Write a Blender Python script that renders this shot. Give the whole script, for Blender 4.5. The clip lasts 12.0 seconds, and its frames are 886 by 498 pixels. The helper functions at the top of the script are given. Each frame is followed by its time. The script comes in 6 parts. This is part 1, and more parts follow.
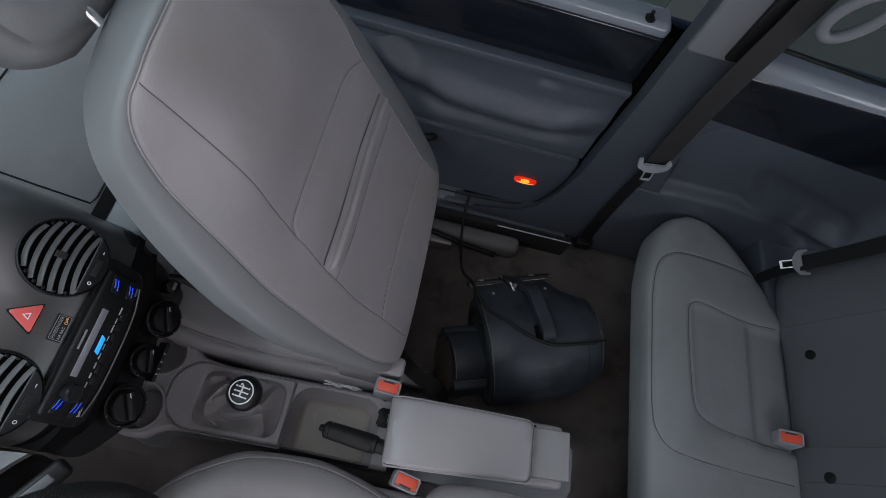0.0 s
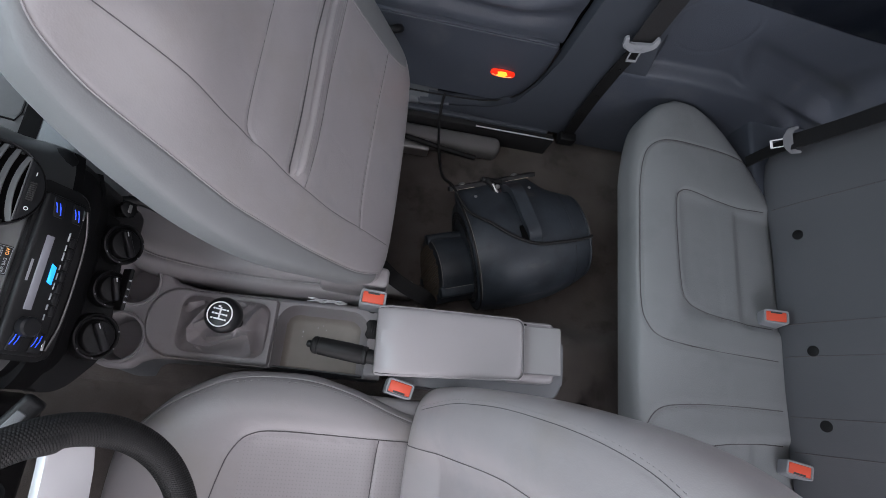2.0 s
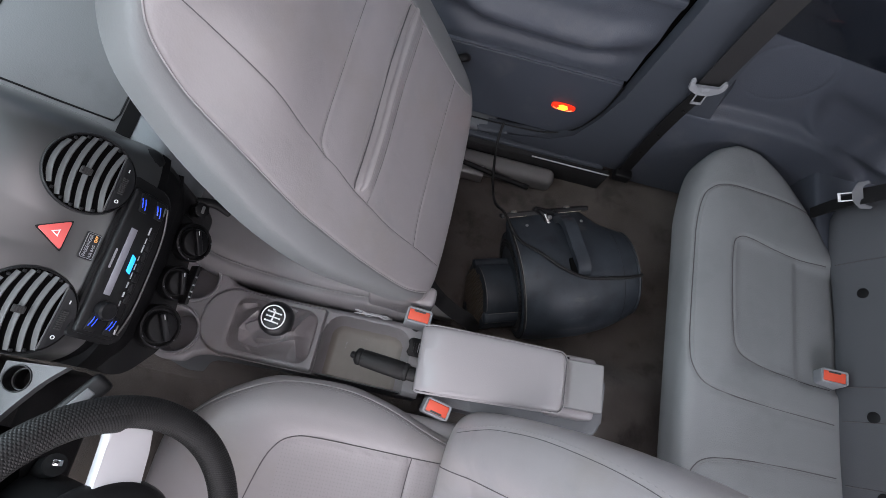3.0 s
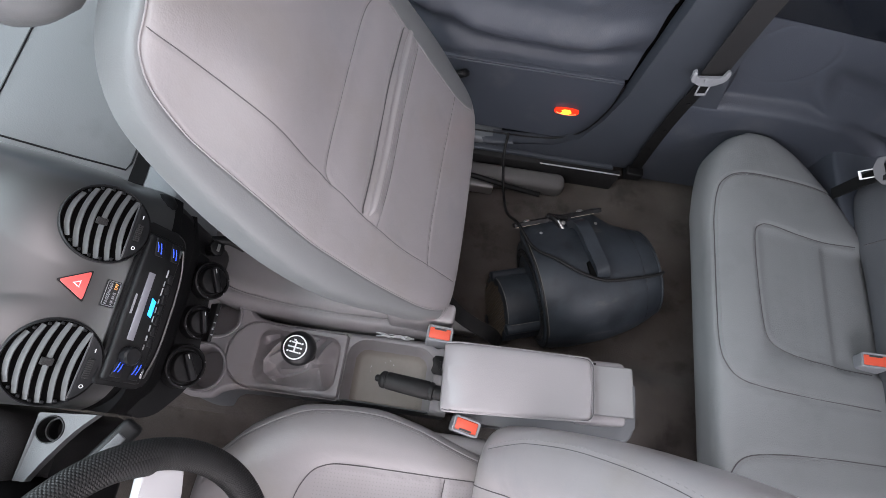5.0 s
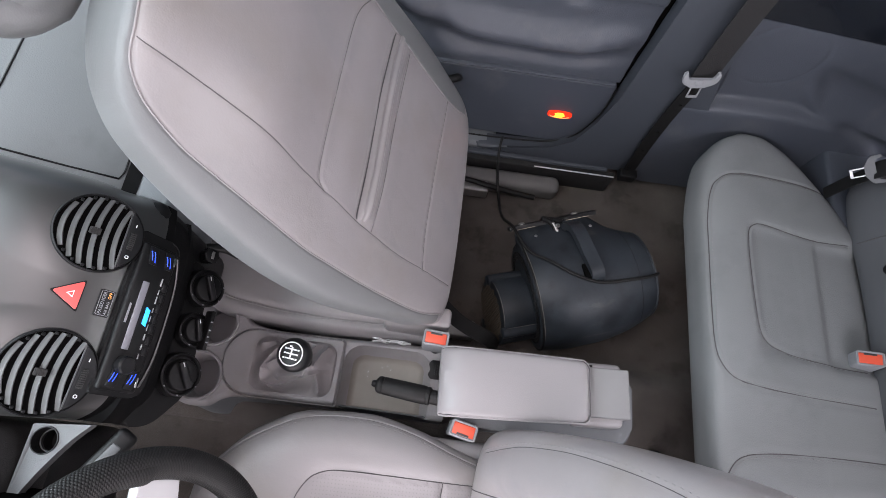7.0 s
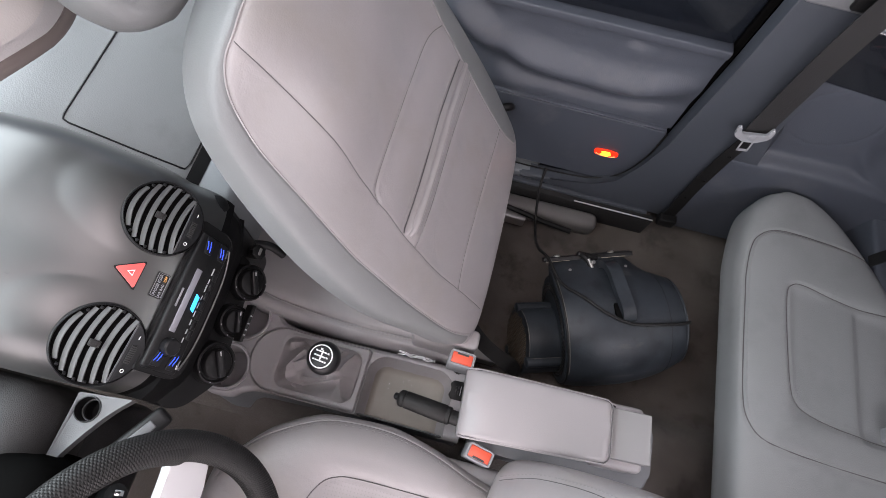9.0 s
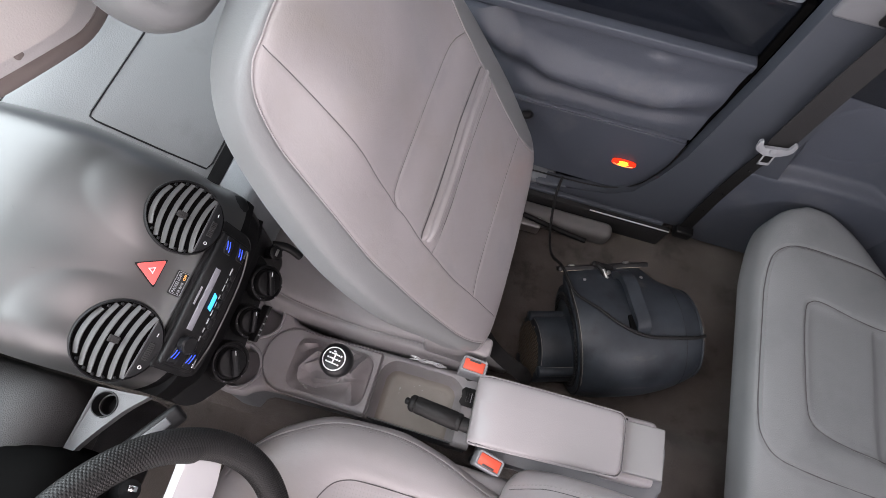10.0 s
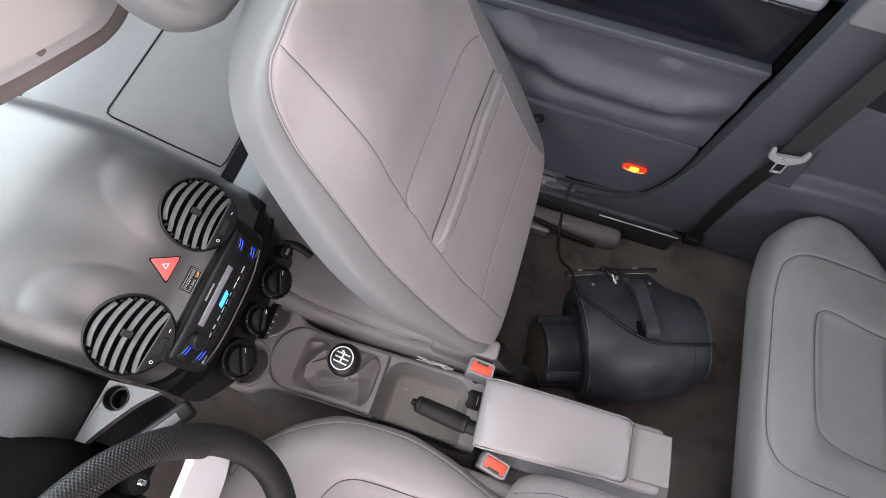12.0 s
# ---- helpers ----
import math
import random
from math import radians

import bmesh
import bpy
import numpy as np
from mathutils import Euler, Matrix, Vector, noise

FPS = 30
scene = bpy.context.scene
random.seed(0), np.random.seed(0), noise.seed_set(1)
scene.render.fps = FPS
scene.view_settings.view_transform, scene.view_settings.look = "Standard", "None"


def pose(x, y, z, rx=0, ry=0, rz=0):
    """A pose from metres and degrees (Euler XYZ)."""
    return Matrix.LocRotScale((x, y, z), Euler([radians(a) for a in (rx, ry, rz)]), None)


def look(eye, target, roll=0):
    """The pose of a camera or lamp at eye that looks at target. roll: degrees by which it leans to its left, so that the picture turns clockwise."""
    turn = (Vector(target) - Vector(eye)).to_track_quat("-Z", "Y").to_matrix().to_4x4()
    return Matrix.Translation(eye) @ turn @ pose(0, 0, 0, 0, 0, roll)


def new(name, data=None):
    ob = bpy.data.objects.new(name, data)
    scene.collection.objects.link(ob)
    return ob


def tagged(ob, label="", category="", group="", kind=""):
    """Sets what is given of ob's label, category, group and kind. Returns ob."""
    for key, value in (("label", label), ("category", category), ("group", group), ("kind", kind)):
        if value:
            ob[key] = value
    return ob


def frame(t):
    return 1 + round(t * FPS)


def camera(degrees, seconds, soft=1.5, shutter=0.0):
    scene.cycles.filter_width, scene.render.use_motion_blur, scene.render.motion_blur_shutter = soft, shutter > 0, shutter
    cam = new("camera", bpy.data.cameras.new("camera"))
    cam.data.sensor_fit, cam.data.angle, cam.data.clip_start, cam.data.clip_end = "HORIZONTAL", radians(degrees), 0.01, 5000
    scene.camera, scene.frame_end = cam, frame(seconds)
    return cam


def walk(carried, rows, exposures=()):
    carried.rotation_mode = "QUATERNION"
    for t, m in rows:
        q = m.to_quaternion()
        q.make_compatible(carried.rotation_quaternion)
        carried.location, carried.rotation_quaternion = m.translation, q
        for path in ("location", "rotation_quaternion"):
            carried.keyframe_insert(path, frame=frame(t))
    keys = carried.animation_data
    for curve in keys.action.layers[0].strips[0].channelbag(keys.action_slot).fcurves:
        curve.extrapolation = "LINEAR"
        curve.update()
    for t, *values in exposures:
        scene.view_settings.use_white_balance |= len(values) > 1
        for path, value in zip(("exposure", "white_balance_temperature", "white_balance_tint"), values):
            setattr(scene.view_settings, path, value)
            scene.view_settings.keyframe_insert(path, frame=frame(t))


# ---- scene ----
cam = camera(81.3, 12.0, soft=0.65)
PATH = [
    (0, (0.163, -0.088, 1.279), (0.334, 0.779, -0.515), 23.6),
    (0.5, (0.182, -0.089, 1.245), (0.454, 0.598, -0.614), 29.2),
    (1, (0.184, -0.091, 1.229), (0.497, 0.491, -0.658), 34.5),
    (1.5, (0.184, -0.091, 1.228), (0.503, 0.489, -0.66), 34.7),
    (2, (0.179, -0.089, 1.227), (0.473, 0.488, -0.665), 34.1),
    (2.5, (0.175, -0.093, 1.231), (0.41, 0.524, -0.657), 29.4),
    (3, (0.159, -0.098, 1.236), (0.287, 0.545, -0.653), 24.3),
    (3.5, (0.161, -0.092, 1.233), (0.216, 0.554, -0.659), 16.2),
    (5.5, (0.171, -0.092, 1.239), (0.21, 0.594, -0.639), 11.4),
    (6, (0.171, -0.091, 1.239), (0.213, 0.597, -0.639), 11.4),
    (6.5, (0.173, -0.091, 1.24), (0.218, 0.601, -0.636), 11.5),
    (7, (0.174, -0.091, 1.24), (0.221, 0.604, -0.635), 11.4),
    (9, (0.145, -0.102, 1.252), (0.095, 0.652, -0.6), 11.0),
    (9.5, (0.141, -0.102, 1.253), (0.063, 0.658, -0.595), 10.0),
    (10, (0.135, -0.102, 1.252), (0.043, 0.657, -0.596), 9.8),
    (10.5, (0.133, -0.104, 1.253), (0.028, 0.654, -0.595), 9.5),
    (11, (0.132, -0.103, 1.253), (0.02, 0.654, -0.595), 8.9),
    (11.5, (0.133, -0.103, 1.252), (0.015, 0.654, -0.595), 8.6),
    (12, (0.129, -0.105, 1.253), (0.013, 0.655, -0.593), 9.3),
]
walk(cam, [(t, look(eye, target, roll)) for t, eye, target, roll in PATH],
     [(0.0, -1.3, 6160, 17), (0.5, -0.9, 6180, 18), (1.0, -0.65, 6200, 19), (1.5, -0.6, 6220, 19), (2.5, -0.42, 6290, 19.5), (3.5, -0.18, 6360, 20.5), (5.5, 0.0, 6460, 20.5), (7.0, 0.02, 6530, 22), (9.0, 0.06, 6720, 23.5), (12.0, 0.08, 6780, 24)])

# ---- light ----
world = bpy.data.worlds.new("sky")
scene.world = world
world.use_nodes = True
wn, wl = world.node_tree.nodes, world.node_tree.links
sky = wn.new("ShaderNodeTexSky")
sky.sky_type, sky.sun_disc = "NISHITA", False
sky.sun_elevation, sky.sun_rotation = radians(48), radians(200)
wl.new(sky.outputs["Color"], wn["Background"].inputs["Color"])
wn["Background"].inputs["Strength"].default_value = 0.08
sun = new("sun", bpy.data.lights.new("sun", "SUN"))
sun.data.energy, sun.data.angle, sun.data.color = 0.6, radians(40), (1, 0.96, 0.9)
sun.matrix_world = look((-2.2, -1.4, 4.0), (0, 0, 0))


def window_light(name, eye, target, sx, sy, power, colour):
    """Daylight of the sky standing in a window opening."""
    lamp = new(name, bpy.data.lights.new(name, "AREA"))
    lamp.data.shape, lamp.data.size, lamp.data.size_y = "RECTANGLE", sx, sy
    lamp.data.energy, lamp.data.color = power, colour
    lamp.matrix_world = look(eye, target)


window_light("windscreen_light", (-0.73, 0.0, 1.055), (-0.448, 0.0, 0.45), 1.1, 1.0, 31, (0.80, 0.985, 1.0))
window_light("open_door_light", (0.10, -0.92, 0.74), (0.14, 0.0, 0.45), 1.15, 1.0, 14.0, (1.0, 0.965, 0.94))
window_light("passenger_window_light", (0.05, 0.69, 1.06), (0.1, -0.1, 0.5), 0.9, 0.22, 1.3, (0.97, 0.98, 1.0))
window_light("rear_window_light", (1.58, 0.0, 0.98), (0.75, 0.0, 0.35), 0.9, 0.42, 10.0, (0.98, 0.98, 1.0))
# Added top light; no opening in the roof is known.
window_light("added_roof_fill", (0.18, -0.06, 1.352), (0.16, -0.10, 0.3), 0.56, 0.36, 3.3, (1.0, 0.935, 0.92))
window_light("quarter_window_light", (0.95, -0.66, 0.95), (0.7, 0.0, 0.4), 0.5, 0.3, 5.5, (0.95, 0.98, 1.0))


# ---- materials ----
def material(name, colour, rough=0.5, metal=0.0, grain=400.0, bump=0.05, vary=0.15, stain=9.0, emit=0.0, sheen=0.0, cells=False, coat=0.0, spec=0.5, crease=0.0):
    m = bpy.data.materials.new(name)
    m.use_nodes = True
    n, l = m.node_tree.nodes, m.node_tree.links
    b = n["Principled BSDF"]
    b.inputs["Roughness"].default_value, b.inputs["Metallic"].default_value = rough, metal
    b.inputs["Sheen Weight"].default_value = sheen
    b.inputs["Coat Weight"].default_value = coat
    b.inputs["Specular IOR Level"].default_value = spec
    tc = n.new("ShaderNodeTexCoord")
    big = n.new("ShaderNodeTexNoise")
    big.inputs["Scale"].default_value, big.inputs["Detail"].default_value = stain, 5
    l.new(tc.outputs["Object"], big.inputs["Vector"])
    ramp = n.new("ShaderNodeMix")
    ramp.data_type = "RGBA"
    ramp.inputs["A"].default_value = (*[c * (1 - vary) for c in colour], 1)
    ramp.inputs["B"].default_value = (*[min(1, c * (1 + vary)) for c in colour], 1)
    l.new(big.outputs["Fac"], ramp.inputs["Factor"])
    l.new(ramp.outputs["Result"], b.inputs["Base Color"])
    if cells:
        fine = n.new("ShaderNodeTexVoronoi")
        fine.feature = "SMOOTH_F1"
        out = fine.outputs["Distance"]
    else:
        fine = n.new("ShaderNodeTexNoise")
        fine.inputs["Detail"].default_value = 3
        out = fine.outputs["Fac"]
    fine.inputs["Scale"].default_value = grain
    l.new(tc.outputs["Object"], fine.inputs["Vector"])
    bp = n.new("ShaderNodeBump")
    bp.inputs["Strength"].default_value, bp.inputs["Distance"].default_value = bump, 0.002
    l.new(out, bp.inputs["Height"])
    if crease:
        soft = n.new("ShaderNodeTexNoise")
        soft.inputs["Scale"].default_value, soft.inputs["Detail"].default_value, soft.inputs["Distortion"].default_value = 26, 4, 0.6
        l.new(tc.outputs["Object"], soft.inputs["Vector"])
        wide = n.new("ShaderNodeBump")
        wide.inputs["Strength"].default_value, wide.inputs["Distance"].default_value = crease, 0.006
        l.new(soft.outputs["Fac"], wide.inputs["Height"])
        l.new(wide.outputs["Normal"], bp.inputs["Normal"])
    l.new(bp.outputs["Normal"], b.inputs["Normal"])
    rr = n.new("ShaderNodeMapRange")
    rr.inputs["To Min"].default_value, rr.inputs["To Max"].default_value = max(0.02, rough - 0.07), min(1, rough + 0.07)
    l.new(big.outputs["Fac"], rr.inputs["Value"])
    l.new(rr.outputs["Result"], b.inputs["Roughness"])
    if emit:
        b.inputs["Emission Color"].default_value = (*colour, 1)
        b.inputs["Emission Strength"].default_value = emit
    return m


LEATHER = material("grey_leather", (0.272, 0.258, 0.262), 0.37, grain=620, bump=0.06, vary=0.10, cells=True, crease=0.14)
# Same leather, with the cooler, dimmer window light put into its colour.
COOL_LIT_LEATHER = material("cool_lit_leather", (0.155, 0.162, 0.165), 0.48, grain=620, bump=0.08, vary=0.08, cells=True, crease=0.06)
LEATHER_REAR = material("rear_seat_leather", (0.210, 0.221, 0.226), 0.46, grain=620, bump=0.15, vary=0.07, cells=True, crease=0.10)
CLOTH_REAR = material("rear_backrest_vinyl", (0.086, 0.091, 0.099), 0.6, grain=700, bump=0.2, vary=0.08, crease=0.08)
SEAM = material("seam_groove", (0.105, 0.100, 0.103), 0.9, grain=900, bump=0.3, vary=0.2, spec=0.1)
THREAD = material("stitch_thread", (0.24, 0.23, 0.235), 0.8, grain=900, bump=0.2, vary=0.15)
PIPING = material("seam_welt", (0.30, 0.288, 0.292), 0.5, grain=500, bump=0.2, vary=0.08)
TRIM = material("door_trim_vinyl", (0.057, 0.065, 0.081), 0.46, grain=600, bump=0.15, vary=0.08, cells=True, crease=0.06)
TRIM_PALE = material("pillar_trim_plastic", (0.046, 0.053, 0.065), 0.5, grain=800, bump=0.15, vary=0.06)
CONSOLE = material("console_plastic", (0.300, 0.286, 0.292), 0.5, grain=900, bump=0.2, vary=0.08)
CONSOLE_BASE = material("console_base_plastic", (0.145, 0.155, 0.165), 0.5, grain=900, bump=0.2, vary=0.08)
COVER_GREY = material("cool_grey_cover_plastic", (0.232, 0.230, 0.232), 0.55, grain=900, bump=0.15, vary=0.05)
ARMREST = material("armrest_vinyl", (0.275, 0.262, 0.268), 0.32, grain=700, bump=0.10, vary=0.05, cells=True, crease=0.05)
SIDE_GREY = material("mid_grey_panel_plastic", (0.098, 0.101, 0.105), 0.5, grain=900, bump=0.2, vary=0.08)
BOOT = material("gear_boot_vinyl", (0.29, 0.268, 0.272), 0.5, grain=500, bump=0.3, vary=0.12)
CARPET = material("carpet", (0.115, 0.101, 0.091), 0.97, grain=1100, bump=1.0, vary=0.5, stain=12, sheen=0.15, spec=0.1)
DASH = material("dash_plastic", (0.021, 0.0207, 0.0204), 0.36, grain=700, bump=0.03, vary=0.12, stain=5, spec=0.8, sheen=0.04, coat=1.0)
DASH.node_tree.nodes["Principled BSDF"].inputs["Coat Roughness"].default_value = 0.36
DASH_GRAINED = material("grained_dash_plastic", (0.030, 0.029, 0.029), 0.66, grain=1100, bump=0.3, vary=0.1, cells=True, spec=0.3)
DASH_GREY = material("dash_grey_plastic", (0.160, 0.164, 0.168), 0.40, grain=650, bump=0.10, vary=0.05, cells=True, spec=1.0)
BLACK = material("black_plastic", (0.008, 0.008, 0.0085), 0.45, grain=700, bump=0.12, vary=0.3, spec=0.25)
# Shaded copy of the pod plastic, its darkness put into the colour.
POD_SHADE = material("pod_shade_black", (0.007, 0.007, 0.0075), 0.6, grain=700, bump=0.1, vary=0.3, spec=0.08)
SATIN_BLACK = material("satin_black_plastic", (0.008, 0.008, 0.009), 0.35, grain=300, bump=0.05, vary=0.3, spec=0.35)
# Glossless black: the hood's colour, and painted shade for gaps and recesses.
VOID = material("hood_and_shade_black", (0.004, 0.004, 0.004), 1.0, vary=0.2, spec=0.0)
BLOWER = material("blower_black_shell", (0.022, 0.027, 0.033), 0.46, grain=180, bump=0.06, vary=0.4, stain=30, crease=0.10, spec=0.36)
RUBBER = material("black_rubber", (0.008, 0.008, 0.008), 0.55, grain=500, bump=0.2, vary=0.3, spec=0.3)
GRIP = material("wheel_grip_leather", (0.011, 0.011, 0.011), 0.46, grain=900, bump=0.1, vary=0.2, spec=0.28)
WEBBING = material("belt_webbing", (0.013, 0.0127, 0.0132), 0.8, grain=900, bump=0.5, vary=0.15)
BELT_GREY = material("belt_grey_plastic", (0.26, 0.27, 0.285), 0.45, grain=800, bump=0.1, vary=0.06)
RED = material("red_button", (0.75, 0.10, 0.05), 0.4, grain=500, bump=0.05, vary=0.08)
RED_SOFT = material("hazard_red", (0.72, 0.11, 0.10), 0.4, grain=500, bump=0.05, vary=0.08)
LAMP_RED = material("door_lamp_red", (1.0, 0.035, 0.010), 0.25, grain=500, bump=0.02, emit=1.0)
LAMP_AMBER = material("door_lamp_glow", (1.0, 0.40, 0.03), 0.25, grain=160, bump=0.02, vary=0.3, emit=2.6)
LAMP_EDGE = material("door_lamp_edge", (1.0, 0.30, 0.10), 0.25, grain=500, bump=0.02, emit=2.0)
BLUE_LIGHT = material("blue_backlight", (0.03, 0.10, 1.0), 0.3, emit=1.2)
CYAN_LIGHT = material("cyan_backlight", (0.02, 0.42, 1.0), 0.3, emit=1.3)
AMBER_TEXT = material("amber_text", (1.0, 0.45, 0.10), 0.4, emit=0.35)
CHROME = material("chrome", (0.75, 0.75, 0.76), 0.14, 1.0, bump=0.02, vary=0.05)
SILVER = material("silver_paint", (0.62, 0.62, 0.63), 0.3, 0.35, grain=900, bump=0.03, vary=0.05)
STEEL = material("worn_steel", (0.42, 0.41, 0.40), 0.4, 0.9, bump=0.2, vary=0.25)
WHITE = material("white_print", (0.75, 0.75, 0.75), 0.5, vary=0.05)
GREY_PRINT = material("grey_print", (0.30, 0.30, 0.32), 0.5, vary=0.05)
BRIGHT_EDGE = material("worn_bright_edge", (0.55, 0.55, 0.57), 0.35, 0.5, bump=0.1, vary=0.4, stain=120)
LCD = material("lcd_window", (0.26, 0.26, 0.29), 0.2, grain=1500, bump=0.05, vary=0.15)
VISOR = material("visor_cream_vinyl", (0.48, 0.455, 0.44), 0.6, grain=500, bump=0.15, vary=0.05)
VISOR_PANEL = material("visor_panel_vinyl", (0.45, 0.44, 0.44), 0.6, grain=500, bump=0.15, vary=0.05)
HEADLINER = material("headliner_cloth", (0.33, 0.32, 0.31), 0.9, grain=900, bump=0.4, vary=0.06)
PAINT = material("dark_blue_paint", (0.007, 0.009, 0.013), 0.2, grain=30, bump=0.01, vary=0.1, coat=0.4, spec=0.4)
# Dark body paint with the sky's reflection put into the colour.
PAINT_SKY_TINT = material("ledge_sky_reflection", (0.20, 0.225, 0.25), 0.2, grain=30, bump=0.01, vary=0.1, coat=0.5)
GROUND = material("concrete_ground", (0.27, 0.28, 0.225), 0.9, grain=25, bump=0.3, vary=0.2, stain=1.5)
FLAP = material("dark_flap", (0.05, 0.05, 0.052), 0.5, vary=0.2)



def worn(m, colour, scale, low, high, most, stretch=(1, 1, 1)):
    """Uneven patches of dirt or scuffs over a material's own colour."""
    n, l = m.node_tree.nodes, m.node_tree.links
    b = n["Principled BSDF"]
    under = b.inputs["Base Color"].links[0].from_socket
    mp = n.new("ShaderNodeMapping")
    mp.inputs["Scale"].default_value = stretch
    l.new(n["Texture Coordinate"].outputs["Object"], mp.inputs["Vector"])
    t = n.new("ShaderNodeTexNoise")
    t.inputs["Scale"].default_value, t.inputs["Detail"].default_value, t.inputs["Roughness"].default_value = scale, 7, 0.62
    l.new(mp.outputs["Vector"], t.inputs["Vector"])
    r = n.new("ShaderNodeMapRange")
    r.inputs["From Min"].default_value, r.inputs["From Max"].default_value, r.inputs["To Max"].default_value = low, high, most
    l.new(t.outputs["Fac"], r.inputs["Value"])
    x = n.new("ShaderNodeMix")
    x.data_type = "RGBA"
    x.inputs["B"].default_value = (*colour, 1)
    l.new(r.outputs["Result"], x.inputs["Factor"])
    l.new(under, x.inputs["A"])
    l.new(x.outputs["Result"], b.inputs["Base Color"])


worn(BLOWER, (0.09, 0.088, 0.08), 9, 0.60, 0.72, 0.5, (1, 1, 6))
worn(BLOWER, (0.008, 0.010, 0.013), 14, 0.50, 0.62, 0.6)
worn(CARPET, (0.135, 0.115, 0.095), 7, 0.50, 0.66, 0.55)
worn(CARPET, (0.040, 0.035, 0.032), 11, 0.54, 0.66, 0.6)
worn(CONSOLE, (0.24, 0.20, 0.165), 13, 0.54, 0.70, 0.4)
worn(LEATHER, (0.235, 0.215, 0.195), 6, 0.50, 0.68, 0.5)
worn(LEATHER, (0.21, 0.215, 0.225), 9, 0.54, 0.68, 0.4)
worn(LEATHER_REAR, (0.165, 0.175, 0.18), 8, 0.52, 0.68, 0.5)
worn(TRIM, (0.10, 0.105, 0.115), 12, 0.56, 0.70, 0.4)
worn(DASH_GREY, (0.085, 0.086, 0.086), 10, 0.54, 0.70, 0.35)

GLASS = bpy.data.materials.new("window_glass")
GLASS.use_nodes = True
gb = GLASS.node_tree.nodes["Principled BSDF"]
gb.inputs["Transmission Weight"].default_value = 1.0
gb.inputs["Roughness"].default_value, gb.inputs["IOR"].default_value = 0.0, 1.1
gb.inputs["Base Color"].default_value = (0.75, 0.82, 0.78, 1)


# leather with punched holes for the driver cushion
PERFORATED = LEATHER.copy()
PERFORATED.name = "perforated_leather"
pn, pl_ = PERFORATED.node_tree.nodes, PERFORATED.node_tree.links
dots = pn.new("ShaderNodeTexVoronoi")
dots.voronoi_dimensions = "2D"
dots.inputs["Scale"].default_value, dots.inputs["Randomness"].default_value = 170, 0.0
pl_.new(pn["Texture Coordinate"].outputs["Object"], dots.inputs["Vector"])
hole = pn.new("ShaderNodeMapRange")
hole.inputs["From Min"].default_value, hole.inputs["From Max"].default_value = 0.12, 0.20
pl_.new(dots.outputs["Distance"], hole.inputs["Value"])
punch = pn.new("ShaderNodeMix")
punch.data_type = "RGBA"
punch.inputs["A"].default_value = (0.225, 0.214, 0.218, 1)
pl_.new(hole.outputs["Result"], punch.inputs["Factor"])
pl_.new(pn["Mix"].outputs["Result"], punch.inputs["B"])
pl_.new(punch.outputs["Result"], pn["Principled BSDF"].inputs["Base Color"])


# ---- builders ----
def thing(name, x, y, z, label, category, group=""):
    e = new(name)
    e.location = (x, y, z)
    e.empty_display_size = 0.05
    return tagged(e, label, category, group)


def mesh_of(name, bm, material_, smooth=True):
    bmesh.ops.recalc_face_normals(bm, faces=bm.faces)
    me = bpy.data.meshes.new(name)
    bm.to_mesh(me)
    bm.free()
    me.materials.append(material_)
    if smooth:
        me.polygons.foreach_set("use_smooth", [True] * len(me.polygons))
        me.set_sharp_from_angle(angle=radians(40))
    return me


def part(name, bm, material_, parent, label="", smooth=True):
    ob = new(name, mesh_of(name, bm, material_, smooth))
    ob.parent = parent
    if parent.type == "EMPTY":
        ob.matrix_parent_inverse = Matrix.Translation(-parent.location)
    return tagged(ob, label) if label else ob


def piece(name, bm, material_, label, category="", kind="structure", smooth=True):
    return tagged(new(name, mesh_of(name, bm, material_, smooth)), label, category, kind=kind)


def add(bm, other):
    """Joins other into bm."""
    me = bpy.data.meshes.new("tmp")
    other.to_mesh(me)
    other.free()
    bm.from_mesh(me)
    bpy.data.meshes.remove(me)
    return bm


def rbox(x0, x1, y0, y1, z0, z1, r=0.005, seg=3, m=None):
    bm = bmesh.new()
    bmesh.ops.create_cube(bm, size=1.0)
    for v in bm.verts:
        v.co = Vector(((x0 + x1) / 2 + v.co.x * (x1 - x0), (y0 + y1) / 2 + v.co.y * (y1 - y0), (z0 + z1) / 2 + v.co.z * (z1 - z0)))
    if r > 0:
        bmesh.ops.bevel(bm, geom=bm.edges[:], offset=r, segments=seg, profile=0.5, affect="EDGES", clamp_overlap=True)
    if m is not None:
        bm.transform(m)
    return bm


def loft(rings, cap=True, closed=True, loop=False):
    bm = bmesh.new()
    rows = [[bm.verts.new(p) for p in ring] for ring in rings]
    n = len(rows[0])
    span = range(len(rows)) if loop else range(len(rows) - 1)
    for i in span:
        a, b = rows[i], rows[(i + 1) % len(rows)]
        for j in range(n if closed else n - 1):
            k = (j + 1) % n
            bm.faces.new((a[j], a[k], b[k], b[j]))
    if cap and not loop:
        bm.faces.new(rows[0])
        bm.faces.new(rows[-1])
    return bm


def basis(d):
    d = Vector(d).normalized()
    a = d.orthogonal().normalized()
    return d, a, d.cross(a)


